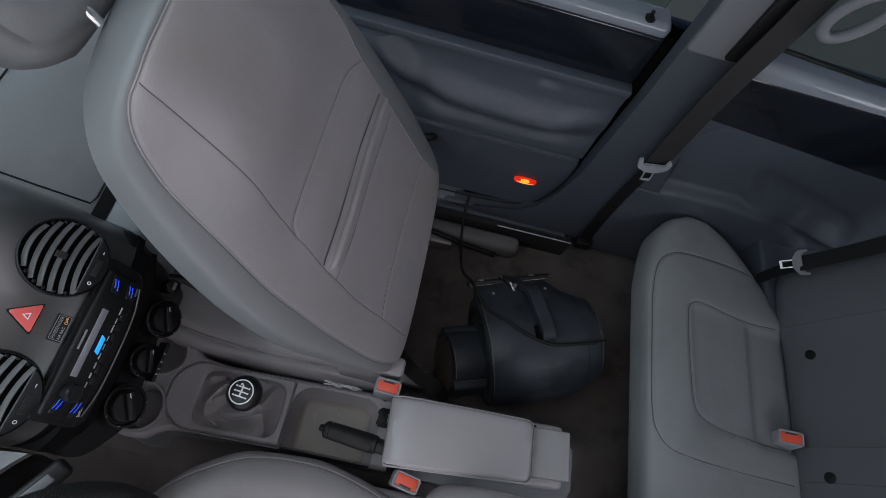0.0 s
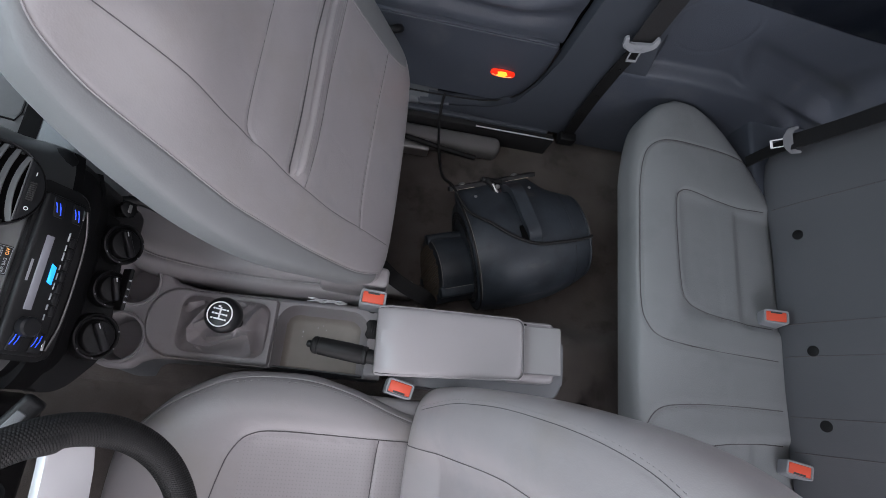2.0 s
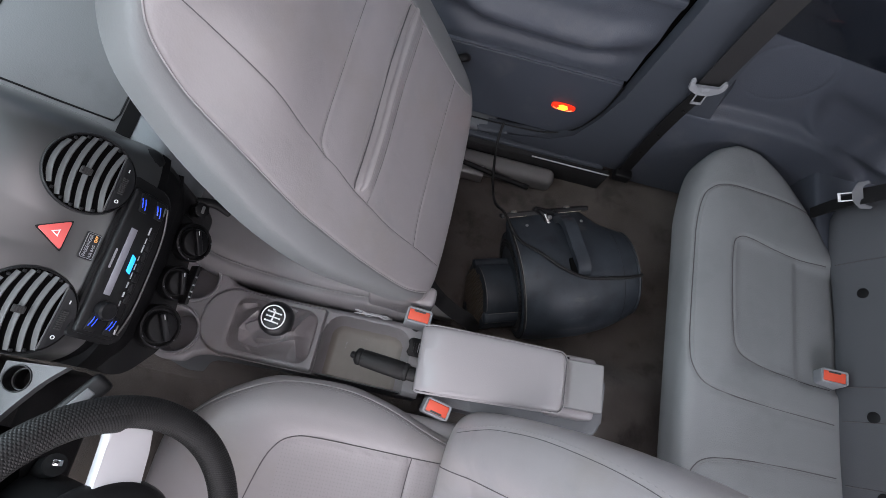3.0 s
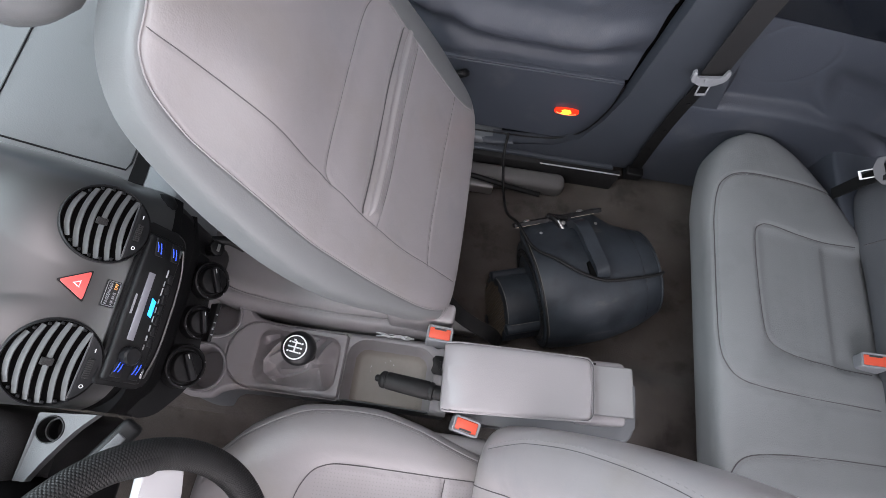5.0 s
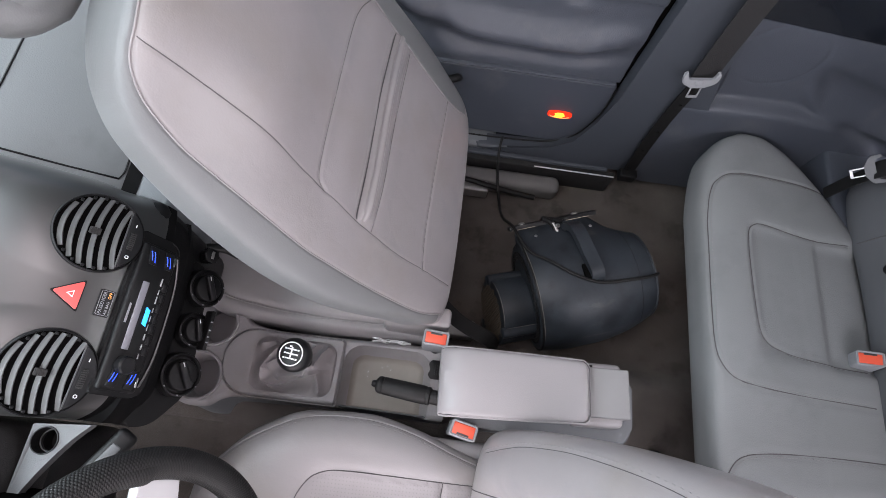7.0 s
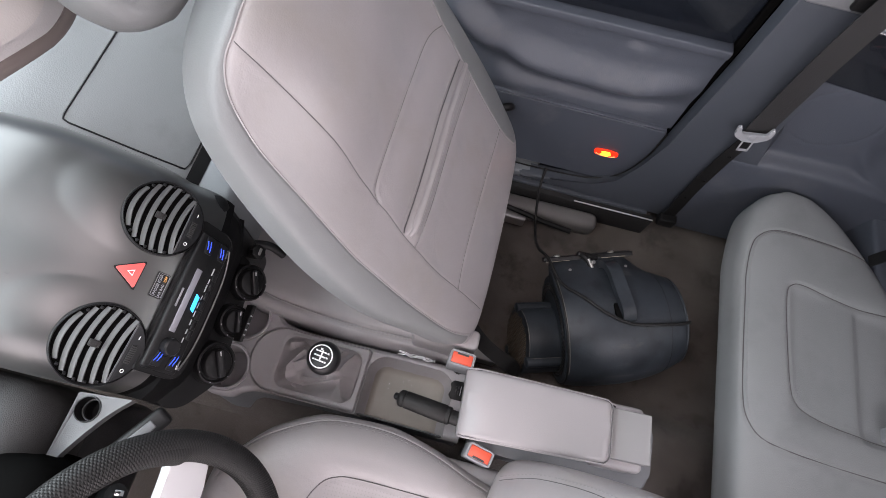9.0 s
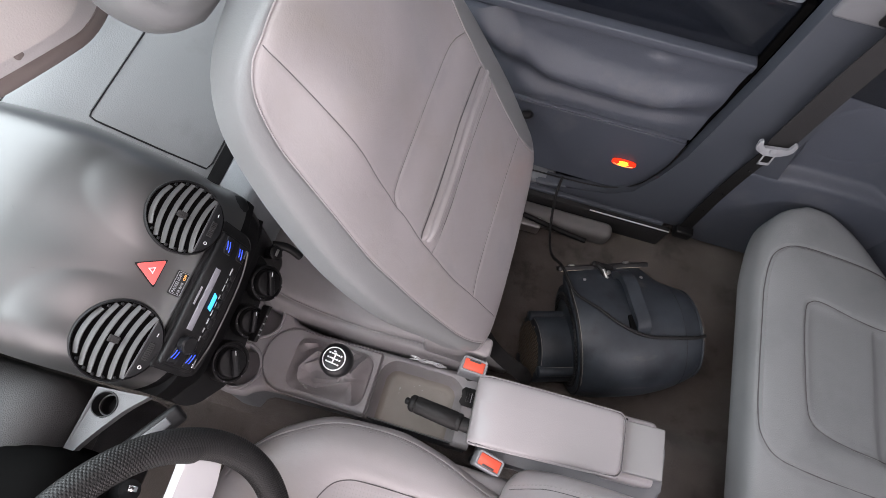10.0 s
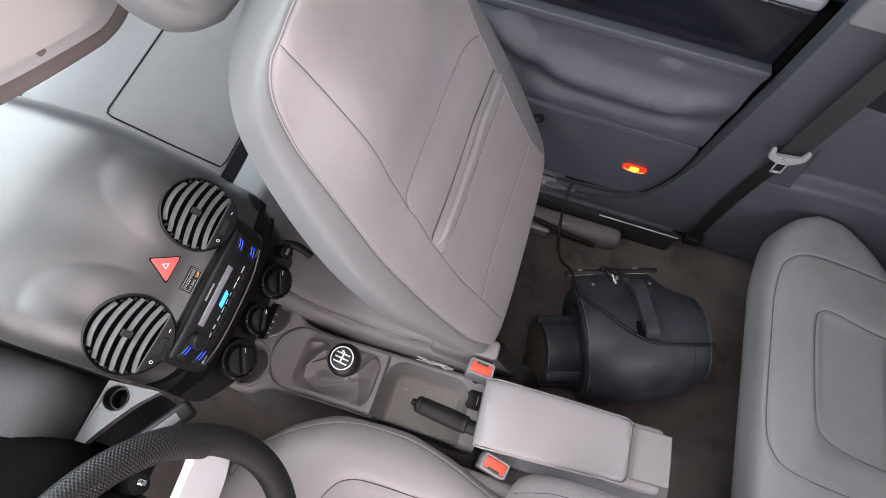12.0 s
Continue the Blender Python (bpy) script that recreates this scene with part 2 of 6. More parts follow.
def smooth_path(pts, n=40, closed=False):
    """A Catmull-Rom line through pts."""
    pts = [Vector(p) for p in pts]
    out, m = [], len(pts)
    segs = m if closed else m - 1
    per = max(2, n // segs)
    for i in range(segs):
        if closed:
            p0, p1, p2, p3 = pts[(i - 1) % m], pts[i], pts[(i + 1) % m], pts[(i + 2) % m]
        else:
            p0, p1, p2, p3 = pts[max(0, i - 1)], pts[i], pts[i + 1], pts[min(m - 1, i + 2)]
        for k in range(per):
            t = k / per
            out.append(0.5 * ((2 * p1) + (p2 - p0) * t + (2 * p0 - 5 * p1 + 4 * p2 - p3) * t * t + (3 * p1 - p0 - 3 * p2 + p3) * t ** 3))
    if not closed:
        out.append(pts[-1])
    return out


def tube(pts, r, n=8, closed=False, flat=1.0, up=None):
    pts = [Vector(p) for p in pts]
    rings, ref = [], None
    m = len(pts)
    for i, p in enumerate(pts):
        if closed:
            d = (pts[(i + 1) % m] - pts[i - 1]).normalized()
        else:
            d = (pts[min(m - 1, i + 1)] - pts[max(0, i - 1)]).normalized()
        if up is not None:
            ref = Vector(up)
        elif ref is None:
            ref = d.orthogonal()
        a = (ref - d * ref.dot(d)).normalized()
        ref = a
        b = d.cross(a)
        rr = r(i / max(1, m - 1)) if callable(r) else r
        rings.append([p + a * (rr * flat * math.cos(2 * math.pi * k / n)) + b * (rr * math.sin(2 * math.pi * k / n)) for k in range(n)])
    return loft(rings, cap=not closed, loop=closed)


def lathe(profile, o, d, n=32, cap=True):
    """Turns (radius, height) rows round the axis d through o."""
    d, a, b = basis(d)
    o = Vector(o)
    return loft([[o + d * h + (a * math.cos(2 * math.pi * k / n) + b * math.sin(2 * math.pi * k / n)) * max(r, 1e-4) for k in range(n)] for r, h in profile], cap)


def ribbon(pts, width, thick, across):
    """A strap of that width along pts; across: its side direction at each point, or one for all."""
    rings = []
    pts = [Vector(p) for p in pts]
    for i, p in enumerate(pts):
        d = (pts[min(len(pts) - 1, i + 1)] - pts[max(0, i - 1)]).normalized()
        s = Vector(across[i] if isinstance(across, list) else across)
        s = (s - d * s.dot(d)).normalized() * (width / 2)
        t = d.cross(s).normalized() * (thick / 2)
        rings.append([p - s - t, p + s - t, p + s + t, p - s + t])
    return loft(rings)


def sheet(f, nu, nv, thick, down=(0, 0, -1)):
    """A bent plate: the surface f(u, v), u and v from 0 to 1, with a thickness along down."""
    down = Vector(down).normalized() * thick
    bm = bmesh.new()
    top = [[bm.verts.new(f(i / nu, j / nv)) for j in range(nv + 1)] for i in range(nu + 1)]
    low = [[bm.verts.new(v.co + down) for v in row] for row in top]
    for i in range(nu):
        for j in range(nv):
            bm.faces.new((top[i][j], top[i + 1][j], top[i + 1][j + 1], top[i][j + 1]))
            bm.faces.new((low[i][j], low[i][j + 1], low[i + 1][j + 1], low[i + 1][j]))
    for i in range(nu):
        bm.faces.new((top[i][0], low[i][0], low[i + 1][0], top[i + 1][0]))
        bm.faces.new((top[i][nv], top[i + 1][nv], low[i + 1][nv], low[i][nv]))
    for j in range(nv):
        bm.faces.new((top[0][j], top[0][j + 1], low[0][j + 1], low[0][j]))
        bm.faces.new((top[nu][j], low[nu][j], low[nu][j + 1], top[nu][j + 1]))
    return bm


def plate(outline, depth, r=0.0, seg=2):
    """A flat plate: an outline in 3D, thickened along depth, its edges rounded by r."""
    depth = Vector(depth)
    bm = bmesh.new()
    low = [bm.verts.new(Vector(p)) for p in outline]
    top = [bm.verts.new(Vector(p) + depth) for p in outline]
    bm.faces.new(low)
    f = bm.faces.new(top)
    for i in range(len(low)):
        j = (i + 1) % len(low)
        bm.faces.new((low[i], low[j], top[j], top[i]))
    if r:
        bmesh.ops.bevel(bm, geom=list(f.edges), offset=r, segments=seg, profile=0.5, affect="EDGES", clamp_overlap=True)
    return bm


def rounded(pts, radii, n=6):
    """The outline pts with its corners rounded."""
    out = []
    pts = [Vector(p) for p in pts]
    for i, p in enumerate(pts):
        r = radii[i] if isinstance(radii, (list, tuple)) else radii
        a, b = (pts[i - 1] - p), (pts[(i + 1) % len(pts)] - p)
        ra = min(r, a.length * 0.48, b.length * 0.48)
        s, e = p + a.normalized() * ra, p + b.normalized() * ra
        for k in range(n + 1):
            t = k / n
            out.append(s * (1 - t) ** 2 + p * 2 * t * (1 - t) + e * t * t)
    return out


def lerp_table(rows, x):
    """Smooth reading of rows (x, value) at x."""
    if x <= rows[0][0]:
        return rows[0][1]
    for i, ((a, va), (b, vb)) in enumerate(zip(rows, rows[1:])):
        if x <= b:
            d = (vb - va) / (b - a)
            d0 = (va - rows[i - 1][1]) / (a - rows[i - 1][0]) if i else d
            d1 = (rows[i + 2][1] - vb) / (rows[i + 2][0] - b) if i + 2 < len(rows) else d
            m0 = 0 if d0 * d <= 0 else 2 * d0 * d / (d0 + d)
            m1 = 0 if d1 * d <= 0 else 2 * d1 * d / (d1 + d)
            h, t = b - a, (x - a) / (b - a)
            return va * (1 + 2 * t) * (1 - t) ** 2 + h * m0 * t * (1 - t) ** 2 + vb * t * t * (3 - 2 * t) + h * m1 * t * t * (t - 1)
    return rows[-1][1]


class Cushion:
    """A stuffed body: length along U, width along V, thickness along N; lo(u), hi(u) are its sides, front and back its thickness either way."""

    def __init__(self, o, U, V, N, length, lo, hi, front, back, p=5.0, end=9.0, relief=None):
        self.o, self.U, self.V, self.N = Vector(o), Vector(U).normalized(), Vector(V).normalized(), Vector(N).normalized()
        self.length, self.lo, self.hi, self.front, self.back, self.p, self.end, self.relief = length, lo, hi, front, back, p, end, relief
        self.cuts = []

    def cut(self, lines, depth=0.0024, width=0.0034):
        """Presses seam grooves along the lines."""
        for uv in lines:
            path = smooth_path([(u, v, 0) for u, v in uv], 44)
            self.cuts.append((np.array([(q.x, q.y) for q in path]), depth, width))

    def dent(self, u, v):
        """Depth of the seam grooves, with the soft swelling beside them."""
        pts = np.stack([np.asarray(u, float).ravel(), np.asarray(v, float).ravel()], 1)
        out = np.zeros(len(pts))
        for path, depth, width in self.cuts:
            best = np.full(len(pts), 1.0)
            near = np.where((pts[:, 0] > path[:, 0].min() - 0.05) & (pts[:, 0] < path[:, 0].max() + 0.05) & (pts[:, 1] > path[:, 1].min() - 0.05) & (pts[:, 1] < path[:, 1].max() + 0.05))[0]
            if not len(near):
                continue
            q, d = pts[near], np.full(len(near), 1.0)
            for a, b in zip(path, path[1:]):
                e = b - a
                t = np.clip(((q - a) @ e) / max(1e-12, float(e @ e)), 0, 1)
                d = np.minimum(d, np.hypot(*(q - a - t[:, None] * e).T))
            best[near] = d
            out = np.minimum(out, -depth * np.exp(-(best / width) ** 2)) + 0.35 * depth * np.exp(-((best - 0.016) / 0.010) ** 2)
        return out

    def side(self, u):
        return (lerp_table(self.lo, u) if isinstance(self.lo, list) else self.lo, lerp_table(self.hi, u) if isinstance(self.hi, list) else self.hi)

    def fall(self, u):
        s = min(1, abs(2 * u / self.length - 1))
        return max(0.0, 1 - s ** self.end) ** (1 / self.end)

    def top(self, u, v):
        lo, hi = self.side(u)
        w = min(1.0, abs(2 * (v - lo) / (hi - lo) - 1))
        n = self.front * self.fall(u) * max(0.0, 1 - w ** self.p) ** (1 / self.p)
        return n + (self.relief(u, v) if self.relief else 0.0) + (float(self.dent(u, v)[0]) if self.cuts else 0.0)

    def at(self, u, v, lift=0.0):
        return self.o + self.U * u + self.V * v + self.N * (self.top(u, v) + lift)

    def mesh(self, nu=60, ring=72):
        th = [2 * math.pi * k / 2000 for k in range(2001)]
        sg = lambda c, e: math.copysign(abs(c) ** e, c)
        raw = [(sg(math.cos(t), 2 / self.p), sg(math.sin(t), 2 / self.p)) for t in th]
        acc = [0.0]
        for a, b in zip(raw, raw[1:]):
            acc.append(acc[-1] + math.hypot(b[0] - a[0], 0.6 * (b[1] - a[1])))
        unit, j = [], 0
        for k in range(ring):
            want = acc[-1] * k / ring
            while acc[j + 1] < want:
                j += 1
            unit.append(raw[j])
        rings, marks = [], []
        for i in range(nu + 1):
            s = -math.cos(math.pi * i / nu)
            s = math.copysign(abs(s) ** 0.8, s)
            u = self.length * (0.5 + 0.4999 * s)
            lo, hi = self.side(u)
            f = max(self.fall(u), 0.02)
            row = []
            for a, b in unit:
                v = (lo + hi) / 2 + (hi - lo) / 2 * a
                n = (self.front if b > 0 else lerp_table(self.back, u) if isinstance(self.back, list) else self.back) * b * f
                if self.relief and b > 0:
                    n += self.relief(u, v) * min(1, b * 3)
                row.append(self.o + self.U * u + self.V * v + self.N * n)
                marks.append((u, v, min(1, max(0, b * 3))))
            rings.append(row)
        if self.cuts:
            marks = np.array(marks)
            low = self.dent(marks[:, 0], marks[:, 1]) * marks[:, 2]
            for i, row in enumerate(rings):
                for j, q in enumerate(row):
                    q += self.N * float(low[i * len(row) + j])
        return loft(rings)

    def stitches(self, uv, off, pitch=0.0065, size=0.0040, n=120, closed=False):
        """A row of stitches beside the seam uv, off to its side."""
        path = smooth_path([(u, v, 0) for u, v in uv], n, closed)
        bm, run, last = bmesh.new(), 0.0, None
        for a, b in zip(path, path[1:]):
            d = (b - a)
            if d.length < 1e-6:
                continue
            run += d.length
            if last is not None and run - last < pitch:
                continue
            last = run
            d.normalize()
            o = Vector((-d.y, d.x, 0)) * off
            p, q = a + o - d * size / 2, a + o + d * size / 2
            add(bm, tube([self.at(p.x, p.y, 0.0), self.at((p.x + q.x) / 2, (p.y + q.y) / 2, 0.0007), self.at(q.x, q.y, 0.0)], 0.0006, 5))
        return bm

    def seam(self, uv, r=0.0012, lift=0.0, closed=False, n=40):
        path = smooth_path([(u, v, 0) for u, v in uv], n, closed)
        return tube([self.at(p.x, p.y, lift) for p in path], r, 6, closed)


class Pad(Cushion):
    """A cushion whose outline is one closed line round the point c."""

    def shape(self, outline, c):
        self.c = Vector((c[0], c[1], 0))
        self.line = [q - self.c for q in smooth_path([(u, v, 0) for u, v in outline], 720, True)]
        ang = np.array([math.atan2(q.y, q.x) for q in self.line])
        order = np.argsort(ang)
        self.ang, self.rad = ang[order], np.array([q.length for q in self.line])[order]
        return self

    def inside(self, u, v):
        """0 at the middle, 1 on the outline."""
        d = Vector((u, v, 0)) - self.c
        return d.length / float(np.interp(math.atan2(d.y, d.x), self.ang, self.rad, period=2 * math.pi))

    def dome(self, f, u):
        k = min(1, max(0, (0.12 - u) / 0.12))
        p = self.p + 4.4 * k * k
        return max(0.0, 1 - min(1, f) ** p) ** (1 / p)

    def top(self, u, v):
        b = self.dome(self.inside(u, v), u)
        return self.front * b + (self.relief(u, v) * min(1, 3 * b) if self.relief else 0.0) + (float(self.dent(u, v)[0]) if self.cuts else 0.0)

    def within(self, uv, f=0.955):
        """The line uv, pulled inside the outline."""
        out = []
        for u, v in uv:
            k = min(1.0, f / max(1e-6, self.inside(u, v)))
            out.append((self.c.x + (u - self.c.x) * k, self.c.y + (v - self.c.y) * k))
        return out

    def mesh(self, nf=150, nb=24):
        rings, marks = [], []
        steps = [(math.sin(math.pi / 2 * (0.004 + 0.996 * i / nf)) ** 0.9, 1) for i in range(nf + 1)] + [(math.cos(math.pi / 2 * i / nb), -1) for i in range(1, nb)]
        for f, s in steps:
            row = []
            for q in self.line:
                u, v = self.c.x + q.x * f, self.c.y + q.y * f
                b = self.dome(f, u)
                n = self.front * b + self.relief(u, v) * min(1, 3 * b) if s > 0 else -lerp_table(self.back, u) * max(0.0, 1 - f ** 3.2) ** (1 / 3.2)
                row.append(self.o + self.U * u + self.V * v + self.N * n)
                marks.append((u, v, min(1, 3 * b) if s > 0 else 0))
            rings.append(row)
        marks = np.array(marks)
        low = self.dent(marks[:, 0], marks[:, 1]) * marks[:, 2]
        for i, row in enumerate(rings):
            for j, q in enumerate(row):
                q += self.N * float(low[i * len(row) + j])
        return loft(rings)


def text_mesh(words, m, size, depth=0.0004, spacing=1.0):
    """Raised lettering, centred on the pose m."""
    cu = bpy.data.curves.new("lettering", "FONT")
    cu.body, cu.size, cu.extrude, cu.align_x, cu.align_y, cu.space_character = words, size, depth, "CENTER", "CENTER", spacing
    ob = new("lettering", cu)
    deps = bpy.context.evaluated_depsgraph_get()
    me = bpy.data.meshes.new_from_object(ob.evaluated_get(deps))
    bpy.data.objects.remove(ob)
    bpy.data.curves.remove(cu)
    bm = bmesh.new()
    bm.from_mesh(me)
    bpy.data.meshes.remove(me)
    bm.transform(m)
    return bm


def facing(o, normal, up):
    """A pose at o whose z is normal and whose y is near up."""
    z = Vector(normal).normalized()
    y = Vector(up)
    y = (y - z * y.dot(z)).normalized()
    x = y.cross(z)
    return Matrix.Translation(Vector(o)) @ Matrix((x, y, z)).transposed().to_4x4()


# ---- structure ----
def rbox_in(x, y, x0, x1, y0, y1, r):
    """How far (x, y) lies inside a rounded rectangle."""
    cx, cy = (x0 + x1) / 2, (y0 + y1) / 2
    dx, dy = abs(x - cx) - (x1 - x0) / 2 + r, abs(y - cy) - (y1 - y0) / 2 + r
    return r - (math.hypot(max(dx, 0), max(dy, 0)) + min(max(dx, dy), 0))


MID = 0.012


def hump(x, w, k=4):
    return math.exp(-abs(x / w) ** k)


def step(t, k=0.0016):
    return 1 / (1 + math.exp(-max(-40, min(40, t / k))))


def floor_at(u, v):
    x, y = -1.05 + 2.35 * u, -0.72 + 1.44 * v
    z = 0.13 * hump(y - MID, 0.10, 6) * (1 if x < 0.62 else max(0.35, 1 - (x - 0.62) * 3))
    z += max(0.0, -0.62 - x) * 0.9
    z += 0.006 * noise.noise(Vector((x * 9, y * 9, 0))) + 0.003 * noise.noise(Vector((x * 31, y * 31, 3)))
    return (x, y, z)


piece("floor", sheet(floor_at, 110, 80, 0.02), CARPET, "dark brown-grey carpet over the floor and tunnel, slightly dusty", "floor")


def roof_at(u, v):
    x, y = -0.28 + 1.76 * u, -0.60 + 1.2 * v
    z = 1.37 - 0.16 * abs(y / 0.6) ** 3 - 0.25 * max(0, (x - 0.5)) ** 2 - 0.5 * max(0, -0.1 - x) ** 2
    return (x, y, z)


# Headliner with a hole cut for the added roof light.
roof = sheet(roof_at, 70, 48, 0.03, (0, 0, 1))
bmesh.ops.delete(roof, geom=[f for f in roof.faces if -0.10 < f.calc_center_median().x < 0.50 and abs(f.calc_center_median().y) < 0.25], context="FACES")
piece("ceiling", roof, HEADLINER, "pale cloth headliner under the domed roof", "ceiling")


def glass_pane(name, outline, depth, label):
    ob = piece(name, plate(outline, depth), GLASS, label, "window", smooth=False)
    ob.visible_shadow = False
    return ob


glass_pane("window_1", [(-0.55, 0.705, 0.715), (0.50, 0.705, 0.715), (0.50, 0.63, 1.14), (-0.25, 0.63, 1.16)], (0, 0.004, 0), "clear side glass of the passenger door")
glass_pane("window_2", [(0.70, 0.70, 0.715), (1.25, 0.68, 0.715), (1.10, 0.62, 1.08), (0.70, 0.63, 1.12)], (0, 0.004, 0), "clear rear quarter glass beside the back seat")
glass_pane("windscreen", [(-1.22, -0.62, 0.83), (-1.22, 0.62, 0.83), (-0.28, 0.56, 1.335), (-0.28, -0.56, 1.335)], (-0.004, 0, 0.008), "clear windscreen in front of the dashboard")
glass_pane("window_4", [(1.46, -0.50, 1.10), (1.46, 0.50, 1.10), (1.75, 0.46, 0.78), (1.75, -0.46, 0.78)], (0.004, 0, 0.004), "clear rear window over the luggage shelf")

# Invented pane that closes the added roof hole.
glass_pane("added_roof_pane", [(-0.12, -0.27, 1.372), (0.52, -0.27, 1.372), (0.52, 0.27, 1.372), (-0.12, 0.27, 1.372)], (0, 0, 0.004), "unseen clear pane added over the front seats")
# shell behind the trim, front bulkhead, luggage wall
piece("wall_front", rbox(-1.16, -1.12, -0.74, 0.74, 0.0, 0.84, 0.01), BLACK, "dark bulkhead below the windscreen", "wall")
piece("wall_rear", rbox(1.74, 1.78, -0.7, 0.7, 0.0, 0.80, 0.01), TRIM, "dark trim of the tailgate behind the back seat", "wall")
for side, nm in ((1, "wall_passenger"), (-1, "wall_driver")):
    bm = rbox(-1.12, 1.74, 0.715, 0.745, -0.10, 0.70, 0.005) if side > 0 else add(rbox(-1.12, -0.60, 0.715, 0.745, -0.10, 0.70, 0.005), rbox(0.60, 1.74, 0.715, 0.745, -0.10, 0.70, 0.005))
    add(bm, rbox(-0.30, 1.5, 0.60, 0.66, 1.13, 1.22, 0.02))
    add(bm, loft([[(-1.2, 0.66, 0.78), (-1.14, 0.66, 0.78), (-1.14, 0.72, 0.78), (-1.2, 0.72, 0.78)], [(-0.34, 0.58, 1.2), (-0.26, 0.58, 1.2), (-0.26, 0.66, 1.2), (-0.34, 0.66, 1.2)]]))
    add(bm, loft([[(1.25, 0.62, 0.70), (1.7, 0.58, 0.70), (1.7, 0.7, 0.70), (1.25, 0.72, 0.70)], [(1.08, 0.58, 1.2), (1.45, 0.55, 1.14), (1.45, 0.62, 1.14), (1.08, 0.64, 1.2)]]))
    if side < 0:
        bm.transform(Matrix.Diagonal((1, -1, 1, 1)))
    piece(nm, bm, PAINT, "dark blue painted side of the car body", "wall")

# ground outside
bm = bmesh.new()
bmesh.ops.create_grid(bm, x_segments=4, y_segments=4, size=400)
bm.transform(Matrix.Translation((0, 0, -0.10)))
piece("ground", bm, GROUND, "grey-green concrete yard outside the car", "ground")

# ---- passenger door ----
door = thing("door_1", 0.0, 0.68, 0.14, "grey vinyl passenger door, closed, with a dark blue painted top", "car door")
tagged(door, kind="structure")
low = rounded([(-0.75, 0.648, 0.364), (-0.75, 0.648, 0.14), (0.517, 0.648, 0.135), (0.517, 0.648, 0.364)], [0.01, 0.02, 0.13, 0.006], 10)
part("pocket_panel", plate(low, (0, 0.05, 0), 0.006), TRIM, door, "blue-grey lower door panel with a rounded corner")


def door_fold(u, v):
    x, z = -0.75 + 1.268 * u, 0.374 + 0.206 * v
    ridge = lerp_table([(-0.75, 0.56), (-0.10, 0.580), (0.03, 0.552), (0.083, 0.519), (0.138, 0.492), (0.199, 0.474), (0.268, 0.467), (0.336, 0.466), (0.403, 0.467), (0.444, 0.478), (0.52, 0.50)], x)
    d = z - ridge
    fade = min(1.0, max(0.0, (0.535 - x) / 0.10))
    y = 0.652 - 0.024 * fade * math.exp(-(d / (0.026 if d < 0 else 0.036)) ** 2)
    y += 0.012 * fade * math.exp(-((d + 0.050) / 0.022) ** 2) * min(1, max(0, (x - 0.02) / 0.12))
    y -= 0.003 * fade * math.exp(-((z - 0.395) / 0.02) ** 2)
    y += 0.006 * math.exp(-((x - 0.362) / 0.022) ** 2 - ((z - 0.568) / 0.012) ** 2)
    y -= 0.003 * math.exp(-((x - 0.385) / 0.035) ** 2 - ((z - 0.545) / 0.016) ** 2)
    y += 0.007 * math.exp(-((x - 0.10 - 0.55 * (0.55 - z)) / 0.022) ** 2) * min(1, max(0, v * 1.6))
    y -= 0.008 * math.exp(-((x - 0.055 - 0.6 * (0.55 - z)) / 0.026) ** 2) * min(1, max(0, v * 1.6))
    y += 0.003 * noise.noise(Vector((x * 9, z * 16, 2))) + 0.0012 * noise.noise(Vector((x * 30, z * 40, 5)))
    return (x, y, z)


part("padded_panel", sheet(door_fold, 220, 60, 0.03, (0, 1, 0)), TRIM, door, "creased blue-grey vinyl padding")
part("upper_edge", rbox(-0.75, 0.518, 0.643, 0.69, 0.582, 0.600, 0.003), TRIM, door, "vinyl edge strip")
part("seam_strip", rbox(-0.75, 0.512, 0.642, 0.66, 0.3635, 0.3675, 0.0018), TRIM, door)
part("seam_strip", rbox(-0.75, 0.512, 0.643, 0.66, 0.3695, 0.3735, 0.0018), TRIM, door)
part("painted_top", rbox(-0.75, 0.519, 0.660, 0.715, 0.598, 0.715, 0.010), PAINT, door, "glossy dark blue painted metal")
# Pale colour stands for sky mirrored in the dark paint.
part("window_ledge", rbox(-0.75, 0.519, 0.6615, 0.718, 0.704, 0.734, 0.013, 6), PAINT_SKY_TINT, door, "dark blue window ledge with sky reflection painted pale")
lockpin = part("lock_pin", lathe([(0.002, 0), (0.002, 0.006), (0.0032, 0.008), (0.0036, 0.014), (0.002, 0.016)], (0.476, 0.676, 0.730), (0, 0, 1), 14), BLACK, door)
part("collar", lathe([(0.011, 0), (0.011, 0.003), (0.006, 0.004)], (0.476, 0.676, 0.7305), (0, 0, 1), 18), RUBBER, lockpin)
part("pull_handle", tube(smooth_path([(0.135, 0.65, 0.312), (0.155, 0.632, 0.325), (0.178, 0.634, 0.335), (0.184, 0.65, 0.318)], 16), 0.009, 10), BLACK, door, "black handle recess edge")
lampm = facing((0.427, 0.646, 0.2475), (0, -1, 0), (0, 0, 1))
lens = part("marker_lamp", plate([lampm @ Vector((0.028 * math.cos(a), 0.0115 * math.copysign(abs(math.sin(a)) ** 0.55, math.sin(a)), 0)) for a in [2 * math.pi * k / 48 for k in range(48)]], (0, -0.004, 0), 0.0015), LAMP_RED, door, "lit red marker lamp")
